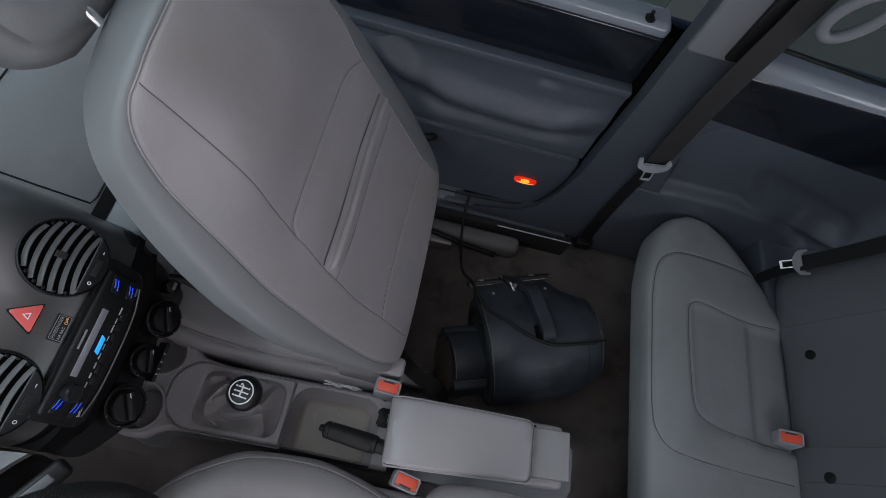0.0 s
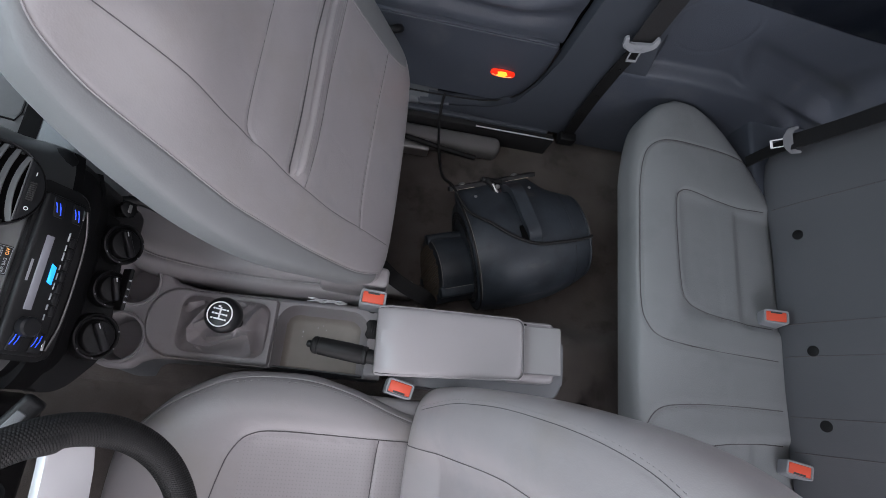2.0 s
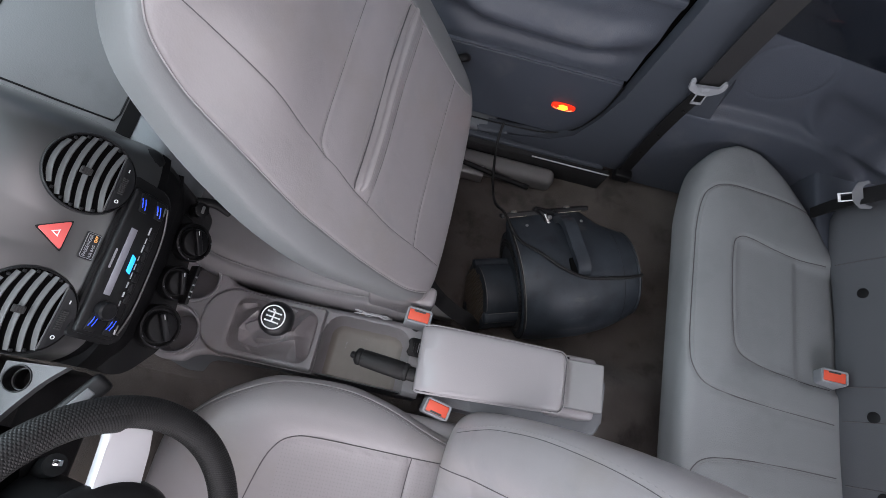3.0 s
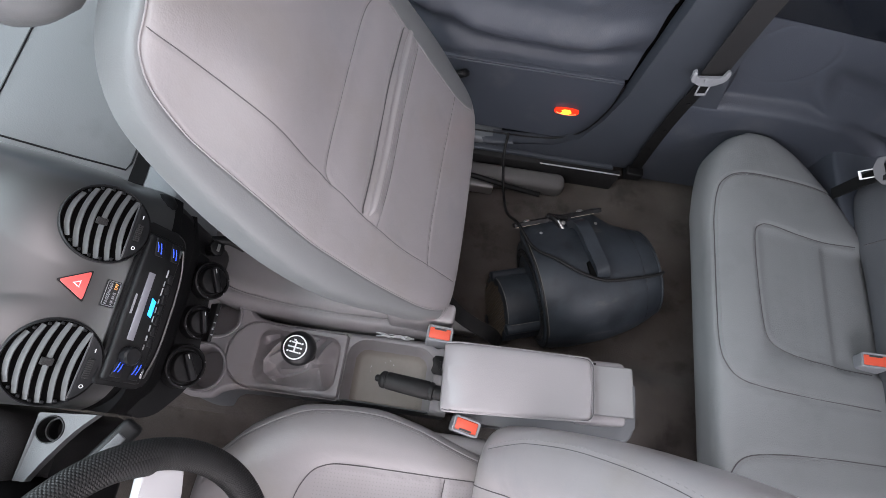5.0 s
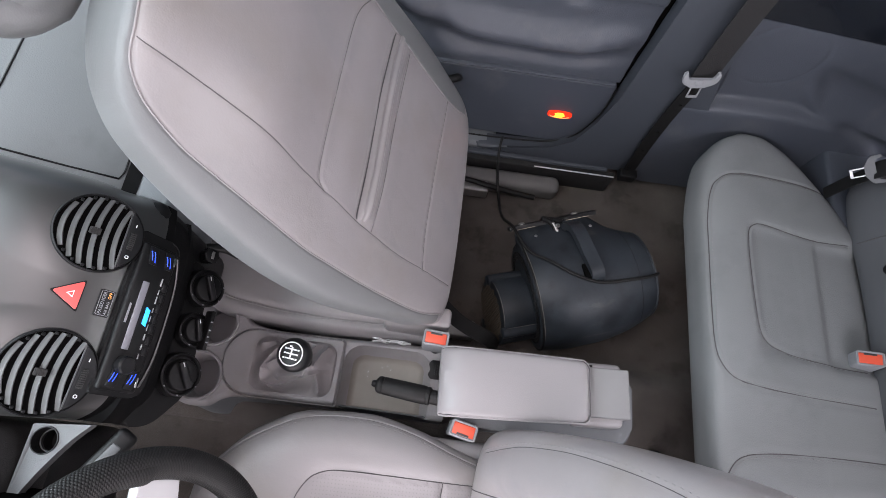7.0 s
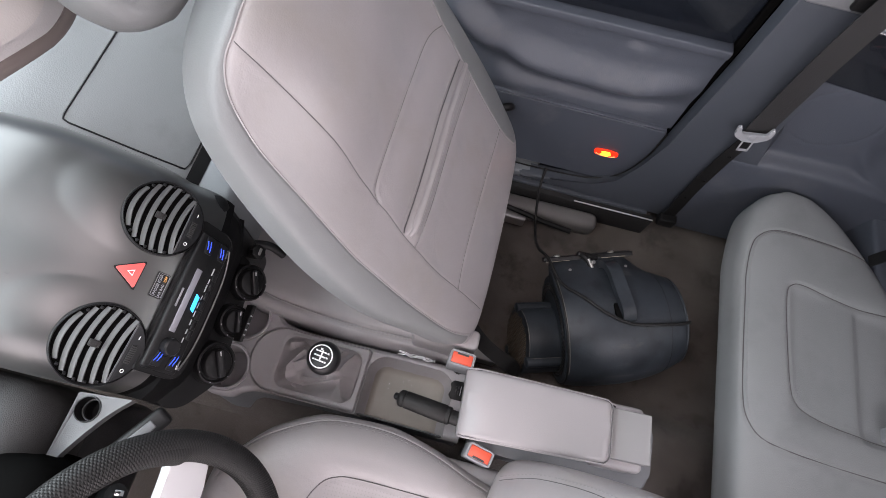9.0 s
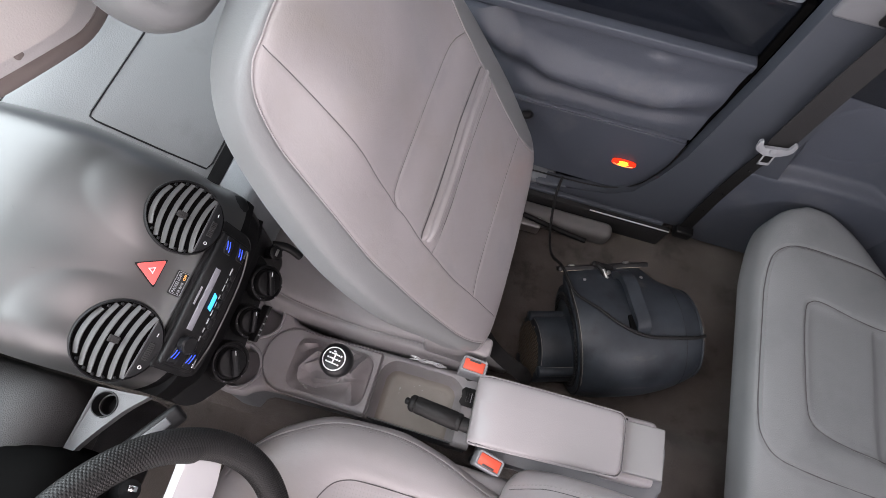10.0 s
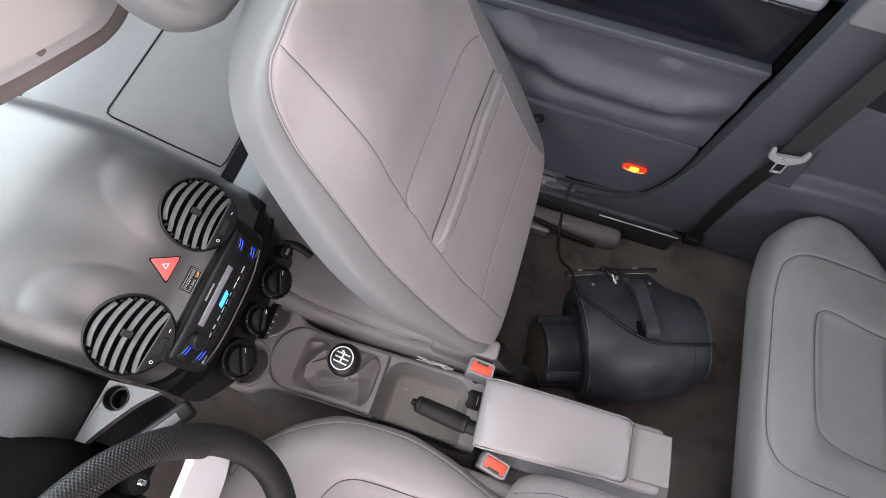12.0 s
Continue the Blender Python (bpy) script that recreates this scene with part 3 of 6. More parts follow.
part("glow", plate([lampm @ Vector(((0.0105 + 0.0022 * math.cos(7 * a)) * math.copysign(abs(math.cos(a)) ** 0.6, math.cos(a)) - 0.001, 0.0088 * math.copysign(abs(math.sin(a)) ** 0.6, math.sin(a)), 0.0042)) for a in [2 * math.pi * k / 28 for k in range(28)]], (0, -0.0012, 0), 0.0003), LAMP_AMBER, lens, "amber bulb behind the red lens")
part("lens_edge", tube([lampm @ Vector((0.0245 * math.cos(a), 0.0098 * math.sin(a), 0.0042)) for a in [math.pi * (1.12 + 0.76 * k / 16) for k in range(17)]], 0.0008, 6), LAMP_EDGE, lens, "bright lower lens edge")

# sill and pillar trim
BRIGHT = material("bright_metal", (0.75, 0.75, 0.76), 0.38, 0.6, bump=0.02, vary=0.05)
piece("sill_trim", rbox(-0.75, 0.30, 0.622, 0.70, 0.085, 0.115, 0.012), CONSOLE_BASE, "grey plastic door sill trim", "trim")
piece("sill_base", rbox(-0.75, 0.60, 0.612, 0.70, -0.01, 0.088, 0.004), TRIM_PALE, "dark blue-grey lower sill panel below the door", "trim")
piece("sill_carpet", rbox(-0.75, 0.62, 0.597, 0.613, 0.0, 0.080, 0.003), WEBBING, "dark carpet edge along the sill", "trim")
piece("scuff_strip", rbox(0.408, 0.616, 0.593, 0.5965, 0.0866, 0.0888, 0.0008), BRIGHT, "polished chrome scuff strip on the sill", "trim")


def pillar(side):
    pts = [(0.534, 1.20), (0.531, 0.60), (0.524, 0.36), (0.518, 0.265), (0.489, 0.176), (0.434, 0.132), (0.33, 0.117), (0.25, 0.114), (0.25, 0.092), (0.42, 0.092), (0.63, 0.094),
           (0.69, 0.055), (0.712, 0.075), (0.712, 0.36), (0.695, 0.46), (0.662, 0.54), (0.649, 0.60), (0.647, 0.76), (0.652, 1.20)]
    bm = plate([(x, 0.655, z) for x, z in pts], (0, -0.035, 0), 0.012, 3)
    if side < 0:
        bm.transform(Matrix.Diagonal((1, -1, 1, 1)))
    return bm


piece("door_seal", tube(smooth_path([(0.5185, 0.644, 0.36), (0.5135, 0.644, 0.268), (0.486, 0.644, 0.179), (0.432, 0.644, 0.1355), (0.33, 0.644, 0.121), (0.10, 0.644, 0.118), (-0.7, 0.644, 0.120)], 60), 0.0020, 8), RUBBER, "black rubber door seal along the pillar", "trim")
# Solid strip whose near-black colour stands for shade in the gap.
piece("door_gap_shade", rbox(0.5185, 0.533, 0.662, 0.70, 0.30, 0.715, 0.001), VOID, "near-black strip painting the shade between door and pillar", "trim")
piece("pillar_trim", pillar(1), TRIM_PALE, "blue-grey plastic cover of the centre pillar", "trim")
piece("pillar_trim", pillar(-1), TRIM_PALE, "blue-grey plastic cover of the centre pillar", "trim")
PILLAR_TOP = material("pillar_top_plastic", (0.15, 0.155, 0.165), 0.55, grain=800, bump=0.15, vary=0.06)
piece("pillar_cap", rbox(0.534, 0.650, 0.613, 0.632, 0.738, 1.18, 0.006), PILLAR_TOP, "grey upper pillar cover above the belt line", "trim")

# ---- quarter trim beside the back seat ----


def quarter(side):
    def f(u, v):
        x = 0.64 + 0.81 * u
        z = 0.05 + (lerp_table([(0.64, 0.587), (0.89, 0.567), (1.10, 0.551), (1.45, 0.545)], x) - 0.05) * v
        y = 0.648 - 0.04 * max(0, x - 1.05)
        t = lerp_table([(0.70, 0.374), (0.762, 0.380), (0.864, 0.382), (0.93, 0.374), (0.975, 0.364), (1.02, 0.348), (1.065, 0.328), (1.111, 0.303), (1.2, 0.24), (1.45, 0.2)], x)
        y -= 0.030 / (1 + math.exp(max(-40, min(40, (z - t) / 0.0042))))
        r = rbox_in(x + 0.35 * (z - 0.43), z + 0.28 * (x - 1.02), 0.885, 1.185, 0.362, 0.455, 0.040)
        rise = min(1, max(0, (z + 0.28 * (x - 1.02) - 0.36) / 0.09))
        y += 0.020 / (1 + math.exp(max(-40, min(40, -(r - 0.010) / 0.010)))) * (0.05 + 0.95 * rise ** 0.8)
        y -= 0.014 * (1 - rise) ** 1.5 * math.exp(-(min(0.0, r - 0.006) / 0.022) ** 2) * hump(r - 0.006, 0.05, 2)
        d = math.hypot((x - 0.770) * 0.95, z - 0.508)
        y += 0.0015 * math.exp(-((d - 0.076) / 0.0040) ** 2) * (0.35 + 0.65 * min(1, max(0, (z - 0.47) / 0.05)))
        return (x, y, z)
    bm = sheet(f, 260, 200, 0.03, (0, 1, 0))
    if side < 0:
        bm.transform(Matrix.Diagonal((1, -1, 1, 1)))
    return bm


for side in (1, -1):
    piece("quarter_trim", quarter(side), TRIM, "blue-grey moulded side trim with an arm recess beside the back seat", "trim")
    y0, y1 = sorted((0.650 * side, 0.71 * side))
    piece("quarter_paint", rbox(0.60, 1.45, y0, y1, 0.530, 0.700, 0.012), PAINT, "glossy dark painted panel below the quarter window", "trim")
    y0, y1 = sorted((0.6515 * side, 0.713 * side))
    # Ledge colour carries the sky reflection.
    piece("quarter_ledge", rbox(0.60, 1.45, y0, y1, 0.676, 0.728, 0.020, 6, Matrix.Translation((0.66, 0, 0.70)) @ Matrix.Rotation(radians(3.2), 4, "Y") @ Matrix.Translation((-0.66, 0, -0.70))), PAINT_SKY_TINT, "window ledge with sky reflection painted pale", "trim")
    piece("window_seal", tube([(0.60, 0.704 * side, 0.731), (1.45, 0.704 * side, 0.684)], 0.005, 8), RUBBER, "black rubber seal above the window ledge", "trim")

# ---- passenger seat, backrest tipped forward ----
BU, BN = Vector((-0.533, 0, 0.846)), Vector((0.846, 0, 0.533))
seat = thing("bucket_seat", 0.0, 0.33, 0.02, "grey leather passenger seat with its backrest tipped forward", "car seat", "front seats")
B0 = Vector((0.230, 0, 0.33)) - BN * 0.055


def back_relief(u, v):
    k = min(1, max(0, (v - 0.35) / 0.17))
    bulge = 1 / (1 + math.exp(max(-40, min(40, -(u - 0.455) / 0.022)))) * hump(min(0, v - 0.335), 0.155, 6) * (1 - k * k * (3 - 2 * k))
    insert = rbox_in(u, v, 0.10, 0.386, 0.172, 0.512, 0.03)
    puff = 0.004 * hump(u - 0.345, 0.030, 2) / (1 + math.exp(max(-40, min(40, -insert / 0.008))))
    mouth = lerp_table([(0.17, 0.3005), (0.26, 0.3005), (0.40, 0.302), (0.51, 0.290)], v)
    ends = min(1, max(0, (v - 0.174) / 0.012)) * min(1, max(0, (0.514 - v) / 0.010))
    roll = min(1, max(0, (u - (mouth - 0.034)) / 0.026))
    lip = 0.0065 * ends * math.sqrt(1 - (1 - roll) ** 2) / (1 + math.exp(max(-40, min(40, (u - mouth) / 0.0011))))
    slack = -0.0035 * ends * math.exp(-((u - mouth - 0.005) / 0.006) ** 2)
    return 0.010 * hump(v - 0.33, 0.25, 2) - 0.006 + 0.028 * bulge + puff + lip + slack


pback = Pad(B0, BU, (0, 1, 0), BN, 0.66, 0, 0, 0.055, [(0, 0.05), (0.2, 0.040), (0.4, 0.028), (0.55, 0.018), (0.62, 0.009), (0.665, 0.005)], 6.0, 16, back_relief).shape(
    [(0.0, 0.18), (0.010, 0.125), (0.04, 0.095), (0.127, 0.083), (0.268, 0.067), (0.382, 0.072), (0.48, 0.092), (0.564, 0.121), (0.610, 0.149), (0.640, 0.194), (0.656, 0.26), (0.661, 0.335),
     (0.656, 0.41), (0.640, 0.47), (0.610, 0.515), (0.55, 0.545), (0.45, 0.571), (0.35, 0.587), (0.26, 0.592), (0.15, 0.592), (0.05, 0.575), (0.012, 0.545), (0.0, 0.49), (0.0, 0.335)], (0.33, 0.335))
WELT = pback.within([(0.03, 0.118), (0.07, 0.107), (0.126, 0.101), (0.239, 0.099), (0.331, 0.103), (0.382, 0.107), (0.465, 0.122), (0.533, 0.135), (0.566, 0.144), (0.602, 0.161), (0.626, 0.182), (0.639, 0.204), (0.649, 0.245), (0.652, 0.335),
                     (0.645, 0.39), (0.634, 0.44), (0.607, 0.482), (0.55, 0.517), (0.50, 0.531), (0.46, 0.536), (0.41, 0.531), (0.36, 0.518), (0.285, 0.514), (0.11, 0.509), (0.035, 0.530)], 0.975)
BACK_SEAMS = [[(0.632, 0.2025), (0.619, 0.200), (0.582, 0.198), (0.536, 0.197), (0.464, 0.196), (0.400, 0.189), (0.374, 0.184), (0.303, 0.174), (0.268, 0.171), (0.200, 0.166), (0.119, 0.168), (0.023, 0.171)],
              [(0.374, 0.185), (0.388, 0.198), (0.393, 0.240), (0.394, 0.31), (0.393, 0.37), (0.388, 0.442), (0.379, 0.48), (0.362, 0.513)],
              [(0.119, 0.169), (0.128, 0.21), (0.131, 0.269), (0.127, 0.379), (0.111, 0.511)],
              [(0.267, 0.172), (0.261, 0.244), (0.261, 0.37), (0.249, 0.505)]]
pback.cut([WELT], 0.0016, 0.0028)
pback.cut(BACK_SEAMS[:1], 0.0008, 0.0024)
pback.cut(BACK_SEAMS[1:], 0.0018, 0.0030)
backrest = part("backrest", pback.mesh(), LEATHER, seat, "grey leather backrest seen from behind")
backrest.data.materials.append(COOL_LIT_LEATHER)
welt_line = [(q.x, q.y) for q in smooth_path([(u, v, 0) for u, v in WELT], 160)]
# Faces outside the welt take the cool light tint as colour.
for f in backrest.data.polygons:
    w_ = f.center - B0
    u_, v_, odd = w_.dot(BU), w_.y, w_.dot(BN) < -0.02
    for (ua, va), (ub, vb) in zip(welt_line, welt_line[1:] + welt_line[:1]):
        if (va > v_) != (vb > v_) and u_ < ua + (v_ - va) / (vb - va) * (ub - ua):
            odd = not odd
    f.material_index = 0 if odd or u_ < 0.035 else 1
part("welt", pback.seam(WELT, 0.0011, 0.0006, n=160), LEATHER, backrest)
for uv in BACK_SEAMS:
    part("seam", pback.seam(uv, 0.0006, 0.0001, n=90), SEAM, backrest)
part("pocket_edge", tube([pback.at(p.x, p.y, 0.0005) for p in smooth_path([(0.2925, 0.178, 0), (0.2920, 0.26, 0), (0.2935, 0.40, 0), (0.2830, 0.508, 0)], 40)], lambda t: 0.0062 * (0.5 + 0.5 * min(1, 8 * min(t, 1 - t))), 14), LEATHER, backrest, "rolled edge of the map pocket")
# Dark tube that paints the shadow beside the rolled pocket edge.
part("pocket_mouth_shade", tube([pback.at(p.x, p.y, 0.0) for p in smooth_path([(0.3035, 0.177, 0), (0.3035, 0.26, 0), (0.305, 0.40, 0), (0.293, 0.509, 0)], 40)], 0.0010, 8), FLAP, backrest, "dark line painting the shade in the map pocket mouth")

headrest = Cushion(B0 + BU * 0.652 - BN * 0.03, BU, (0, 1, 0), BN, 0.205, [(0, 0.235), (0.015, 0.205), (0.035, 0.187), (0.07, 0.178), (0.14, 0.178), (0.205, 0.205)], [(0, 0.435), (0.015, 0.465), (0.035, 0.483), (0.07, 0.492), (0.14, 0.492), (0.205, 0.465)], 0.045, 0.058, 2.8, 2.8)
headrest.cut([[(0.012, 0.26), (0.028, 0.218), (0.06, 0.200), (0.13, 0.198), (0.18, 0.218)]], 0.004, 0.005)
# Headrest leather coloured by the bluish light it would catch.
hr = part("headrest", headrest.mesh(90, 110), COOL_LIT_LEATHER, seat, "grey leather headrest")
for y in (0.265, 0.395):
    part("post", tube([B0 + BU * 0.66 + Vector((0, y, 0)), B0 + BU * 0.76 + Vector((0, y, 0))], 0.006, 14), CHROME, hr, "chrome headrest post")

pc = Cushion((-0.30, 0, 0.192), (1, 0, -0.07), (0, 1, 0), (0.07, 0, 1), 0.50,
             [(0, 0.16), (0.04, 0.115), (0.10, 0.095), (0.28, 0.082), (0.5, 0.09)], [(0, 0.52), (0.04, 0.56), (0.10, 0.575), (0.5, 0.575)], 0.085, 0.09, 4.0, 6)
pc.cut([[(0.05, 0.14), (0.12, 0.117), (0.28, 0.106), (0.46, 0.113)]], 0.006, 0.005)
cush = part("cushion", pc.mesh(110, 220), LEATHER, seat, "grey leather seat cushion")
part("welt", pc.seam([(0.05, 0.14), (0.12, 0.117), (0.28, 0.106), (0.46, 0.113)], 0.0016, 0.003), PIPING, cush)
part("hinge_cover", rbox(0.105, 0.228, 0.100, 0.135, 0.20, 0.330, 0.009, 4), LEATHER, seat, "grey hinge cover")
part("base", rbox(-0.22, 0.20, 0.13, 0.55, 0.05, 0.16, 0.02), BLACK, seat)
for y in (0.16, 0.54):
    part("rail", rbox(-0.30, 0.30, y - 0.02, y + 0.02, 0.015, 0.055, 0.005), STEEL, seat)

# outer rail cover on the floor
RAIL = material("rail_cover_plastic", (0.135, 0.132, 0.130), 0.55, grain=700, bump=0.15, vary=0.15)
piece("rail_cover", rbox(0.20, 0.485, 0.545, 0.592, 0.0, 0.062, 0.018, 4), RAIL, "grey plastic cover over the outer seat rail", "rail cover", kind="")

# ---- driver seat ----
dseat = thing("bucket_seat", 0.1, -0.32, 0.02, "grey leather driver seat with high side bolsters, upright", "car seat", "front seats")


def dc_relief(u, v):
    x = u - 0.16
    s = 1 / (1 + math.exp((v + 0.150) / 0.012))
    s *= 1 / (1 + math.exp(-(u - 0.17) / 0.02))
    return -0.020 * s - 0.018 * hump(v + 0.33, 0.16, 4) * min(1, max(0, u / 0.1))


dc = Cushion((-0.16, 0, 0.255), (1, 0, -0.06), (0, 1, 0), (0.06, 0, 1), 0.50,
             [(0, -0.50), (0.04, -0.56), (0.10, -0.58), (0.5, -0.58)], [(0, -0.19), (0.03, -0.155), (0.08, -0.105), (0.165, -0.066), (0.265, -0.060), (0.345, -0.074), (0.44, -0.105), (0.5, -0.12)],
             0.085, 0.10, 4.2, 6, dc_relief)
dc.cut([[(0.015, -0.205), (0.04, -0.153), (0.09, -0.112), (0.165, -0.077), (0.265, -0.070), (0.345, -0.084), (0.42, -0.110), (0.46, -0.122)], [(0.14, -0.34), (0.16, -0.23), (0.175, -0.185), (0.20, -0.162), (0.25, -0.155), (0.41, -0.156), (0.46, -0.156)], [(0.405, -0.158), (0.403, -0.20), (0.40, -0.34)]], 0.0026, 0.0036)
dcm = part("cushion", dc.mesh(170, 240), LEATHER, dseat, "grey leather seat cushion with a perforated centre")
dcm.data.materials.append(PERFORATED)
for f in dcm.data.polygons:
    c = f.center
    if c.x > 0.035 and c.y < -0.162 and f.normal.z > 0.5:
        f.material_index = 1
part("welt", dc.seam([(0.015, -0.205), (0.04, -0.153), (0.09, -0.112), (0.165, -0.077), (0.265, -0.070), (0.345, -0.084), (0.42, -0.110), (0.46, -0.122)], 0.0012, 0.0018, n=80), PIPING, dcm)
part("stitching", dc.stitches([(0.015, -0.205), (0.04, -0.153), (0.09, -0.112), (0.165, -0.077), (0.265, -0.070), (0.345, -0.084), (0.42, -0.110), (0.46, -0.122)], -0.006), THREAD, dcm)
part("seam", dc.seam([(0.14, -0.34), (0.16, -0.23), (0.175, -0.185), (0.20, -0.162), (0.25, -0.155), (0.41, -0.156), (0.46, -0.156)], 0.0009, 0.0016, n=80), SEAM, dcm)
part("seam", dc.seam([(0.405, -0.158), (0.403, -0.20), (0.40, -0.34)], 0.0009, 0.0014), SEAM, dcm)
part("side_cover", rbox(0.0, 0.34, -0.12, -0.085, 0.10, 0.26, 0.015), CONSOLE, dseat)
DU, DN = Vector((0.41, 0, 0.912)), Vector((-0.912, 0, 0.41))


def db_relief(u, v):
    return -0.040 / (1 + math.exp((v + 0.158 + 0.10 * max(0, u - 0.1) + 0.16 * max(0, u - 0.25)) / 0.012)) * min(1, max(0, (u - 0.02) / 0.06))


db = Cushion(Vector((0.29, 0, 0.30)) - DN * 0.06, DU, (0, 1, 0), DN, 0.66,
             [(0, -0.53), (0.3, -0.56), (0.5, -0.54), (0.6, -0.50), (0.66, -0.40)], [(0, -0.098), (0.005, -0.078), (0.018, -0.065), (0.05, -0.058), (0.10, -0.057), (0.25, -0.064), (0.40, -0.083), (0.5, -0.105), (0.6, -0.16), (0.66, -0.25)],
             0.075, 0.07, 3.6, 8, db_relief)
DB_STITCH = [(0.04, -0.100), (0.10, -0.089), (0.145, -0.084), (0.233, -0.085), (0.326, -0.096), (0.40, -0.110), (0.46, -0.128), (0.503, -0.149), (0.56, -0.186), (0.61, -0.235)]
db.cut([DB_STITCH], 0.0015, 0.0036)
dbm = part("backrest", db.mesh(150, 220), LEATHER, dseat, "grey leather backrest with a padded side bolster")
part("seam", db.seam(DB_STITCH, 0.0006, 0.0006, n=60), SEAM, dbm)
part("stitching", db.stitches(DB_STITCH, 0.006), THREAD, dbm)
part("seam", db.seam([(0.0, -0.156), (0.052, -0.161), (0.13, -0.166), (0.226, -0.173), (0.303, -0.188), (0.40, -0.215), (0.5, -0.25)], 0.001), SEAM, dbm)
dhead = Cushion(Vector((0.29, 0, 0.30)) + DU * 0.74 - DN * 0.05, DU, (0, 1, 0), DN, 0.16, -0.45, -0.19, 0.05, 0.05, 3, 3)
dh = part("headrest", dhead.mesh(24, 40), LEATHER, dseat)
for y in (-0.385, -0.255):
    part("post", tube([Vector((0.29, y, 0.30)) + DU * 0.62 - DN * 0.055, Vector((0.29, y, 0.30)) + DU * 0.78 - DN * 0.055], 0.006, 12), CHROME, dh)
for y in (-0.52, -0.14):
    part("rail", rbox(-0.10, 0.42, y - 0.02, y + 0.02, 0.015, 0.055, 0.005), STEEL, dseat)
part("base", rbox(-0.05, 0.36, -0.52, -0.14, 0.05, 0.18, 0.02), BLACK, dseat)

# ---- back seat ----
bench = thing("back_seat", 0.9, MID, 0.02, "grey-blue leather two-place back seat with stitched inserts", "car seat")


def inset(x, y, x0, x1, y0, y1, k=0.006):
    s = lambda t: 1 / (1 + math.exp(-max(-40, min(40, t / k))))
    return s(x - x0) * s(x1 - x) * s(y - y0) * s(y1 - y)


def bench_relief(u, v):
    y = 0.612 - u
    ya = abs(y - MID)
    d = -0.030 * max(0.0, (v - 0.72) / 0.33)
    d -= 0.009 * inset(v, ya, 0.808, 1.10, 0.118, 0.375, 0.006)
    d -= 0.008 * inset(v, ya, 0.95, 1.10, 0.110, 0.36, 0.004)
    d -= 0.0025 * hump(ya, 0.06, 2)
    return d


bc = Cushion((0, 0.612, 0.272), (0, -1, 0), (1, 0, 0), (0, 0, 1), 1.20,
             [(0, 0.80), (0.02, 0.762), (0.06, 0.736), (0.13, 0.719), (0.2, 0.711), (1.0, 0.711), (1.07, 0.719), (1.14, 0.736), (1.18, 0.762), (1.2, 0.80)],
             [(0, 0.83), (0.006, 0.88), (0.085, 0.985), (0.176, 1.055), (0.225, 1.085), (0.6, 1.095), (0.975, 1.085), (1.024, 1.055), (1.115, 0.985), (1.194, 0.88), (1.2, 0.83)],
             0.064, 0.075, 3.6, 18, bench_relief)
BENCH_OUT = [(1.01, 0.497), (0.955, 0.501), (0.87, 0.505), (0.782, 0.503), (0.745, 0.484), (0.731, 0.452), (0.7245, 0.40), (0.7235, 0.34), (0.7225, 0.22), (0.7235, 0.146), (0.731, 0.106), (0.755, 0.078), (0.812, 0.067), (0.90, 0.062), (1.03, 0.060)]
BENCH_IN = [(1.03, 0.386), (0.96, 0.381), (0.898, 0.386), (0.835, 0.395), (0.812, 0.390), (0.801, 0.370), (0.799, 0.302), (0.805, 0.193), (0.819, 0.157), (0.852, 0.140), (0.90, 0.131), (0.97, 0.126), (1.03, 0.126)]
for line in (BENCH_OUT, BENCH_IN):
    bc.cut([[(0.612 - MID - s * (y - MID), x) for x, y in line] for s in (1, -1)], 0.0028, 0.0040)
bcm = part("cushion", bc.mesh(380, 300), LEATHER_REAR, bench, "grey-blue leather bench cushion")
part("plinth", rbox(0.90, 1.12, -0.58, 0.60, 0.0, 0.21, 0.01), CARPET, bench, "dark carpeted seat plinth")
part("side_filler", rbox(1.02, 1.20, 0.40, 0.63, 0.0, 0.29, 0.01), TRIM, bench)
for s in (1, -1):
    outer, inner = [[(0.612 - MID - s * (y - MID), x) for x, y in line] for line in (BENCH_OUT, BENCH_IN)]
    part("seam", bc.seam(outer, 0.0010, 0.0010, n=110), SEAM, bcm)
    part("stitching", bc.stitches(outer, 0.005 * s, n=330), THREAD, bcm)
    part("seam", bc.seam(inner, 0.0010, 0.0010, n=110), SEAM, bcm)

RU, RN = Vector((0.33, 0, 0.944)), Vector((-0.944, 0, 0.33))
rb = Cushion(Vector((1.03, 0.545, 0.29)) - RN * 0.05, (0, -1, 0), RU, RN, 1.066,
             [(0, 0.05), (0.05, 0.01), (0.16, 0.0), (0.9, 0.0), (1.0, 0.01), (1.066, 0.05)], 0.56, 0.05, 0.06, 7, 14,
             lambda u, v: -0.008 * hump(abs(u - 0.533) - 0.25, 0.12, 4) + 0.012 * hump(u, 0.14, 2) + 0.012 * hump(u - 1.066, 0.14, 2))
rbm = part("backrest", rb.mesh(90, 90), CLOTH_REAR, bench, "darker grey back-seat backrest")
for y in (0.388, 0.135, 0.07, -0.045, -0.11, -0.36):
    part("seam", rb.seam([(0.545 - y, 0.02), (0.545 - y, 0.2), (0.545 - y, 0.5)], 0.0011), SEAM, rbm)
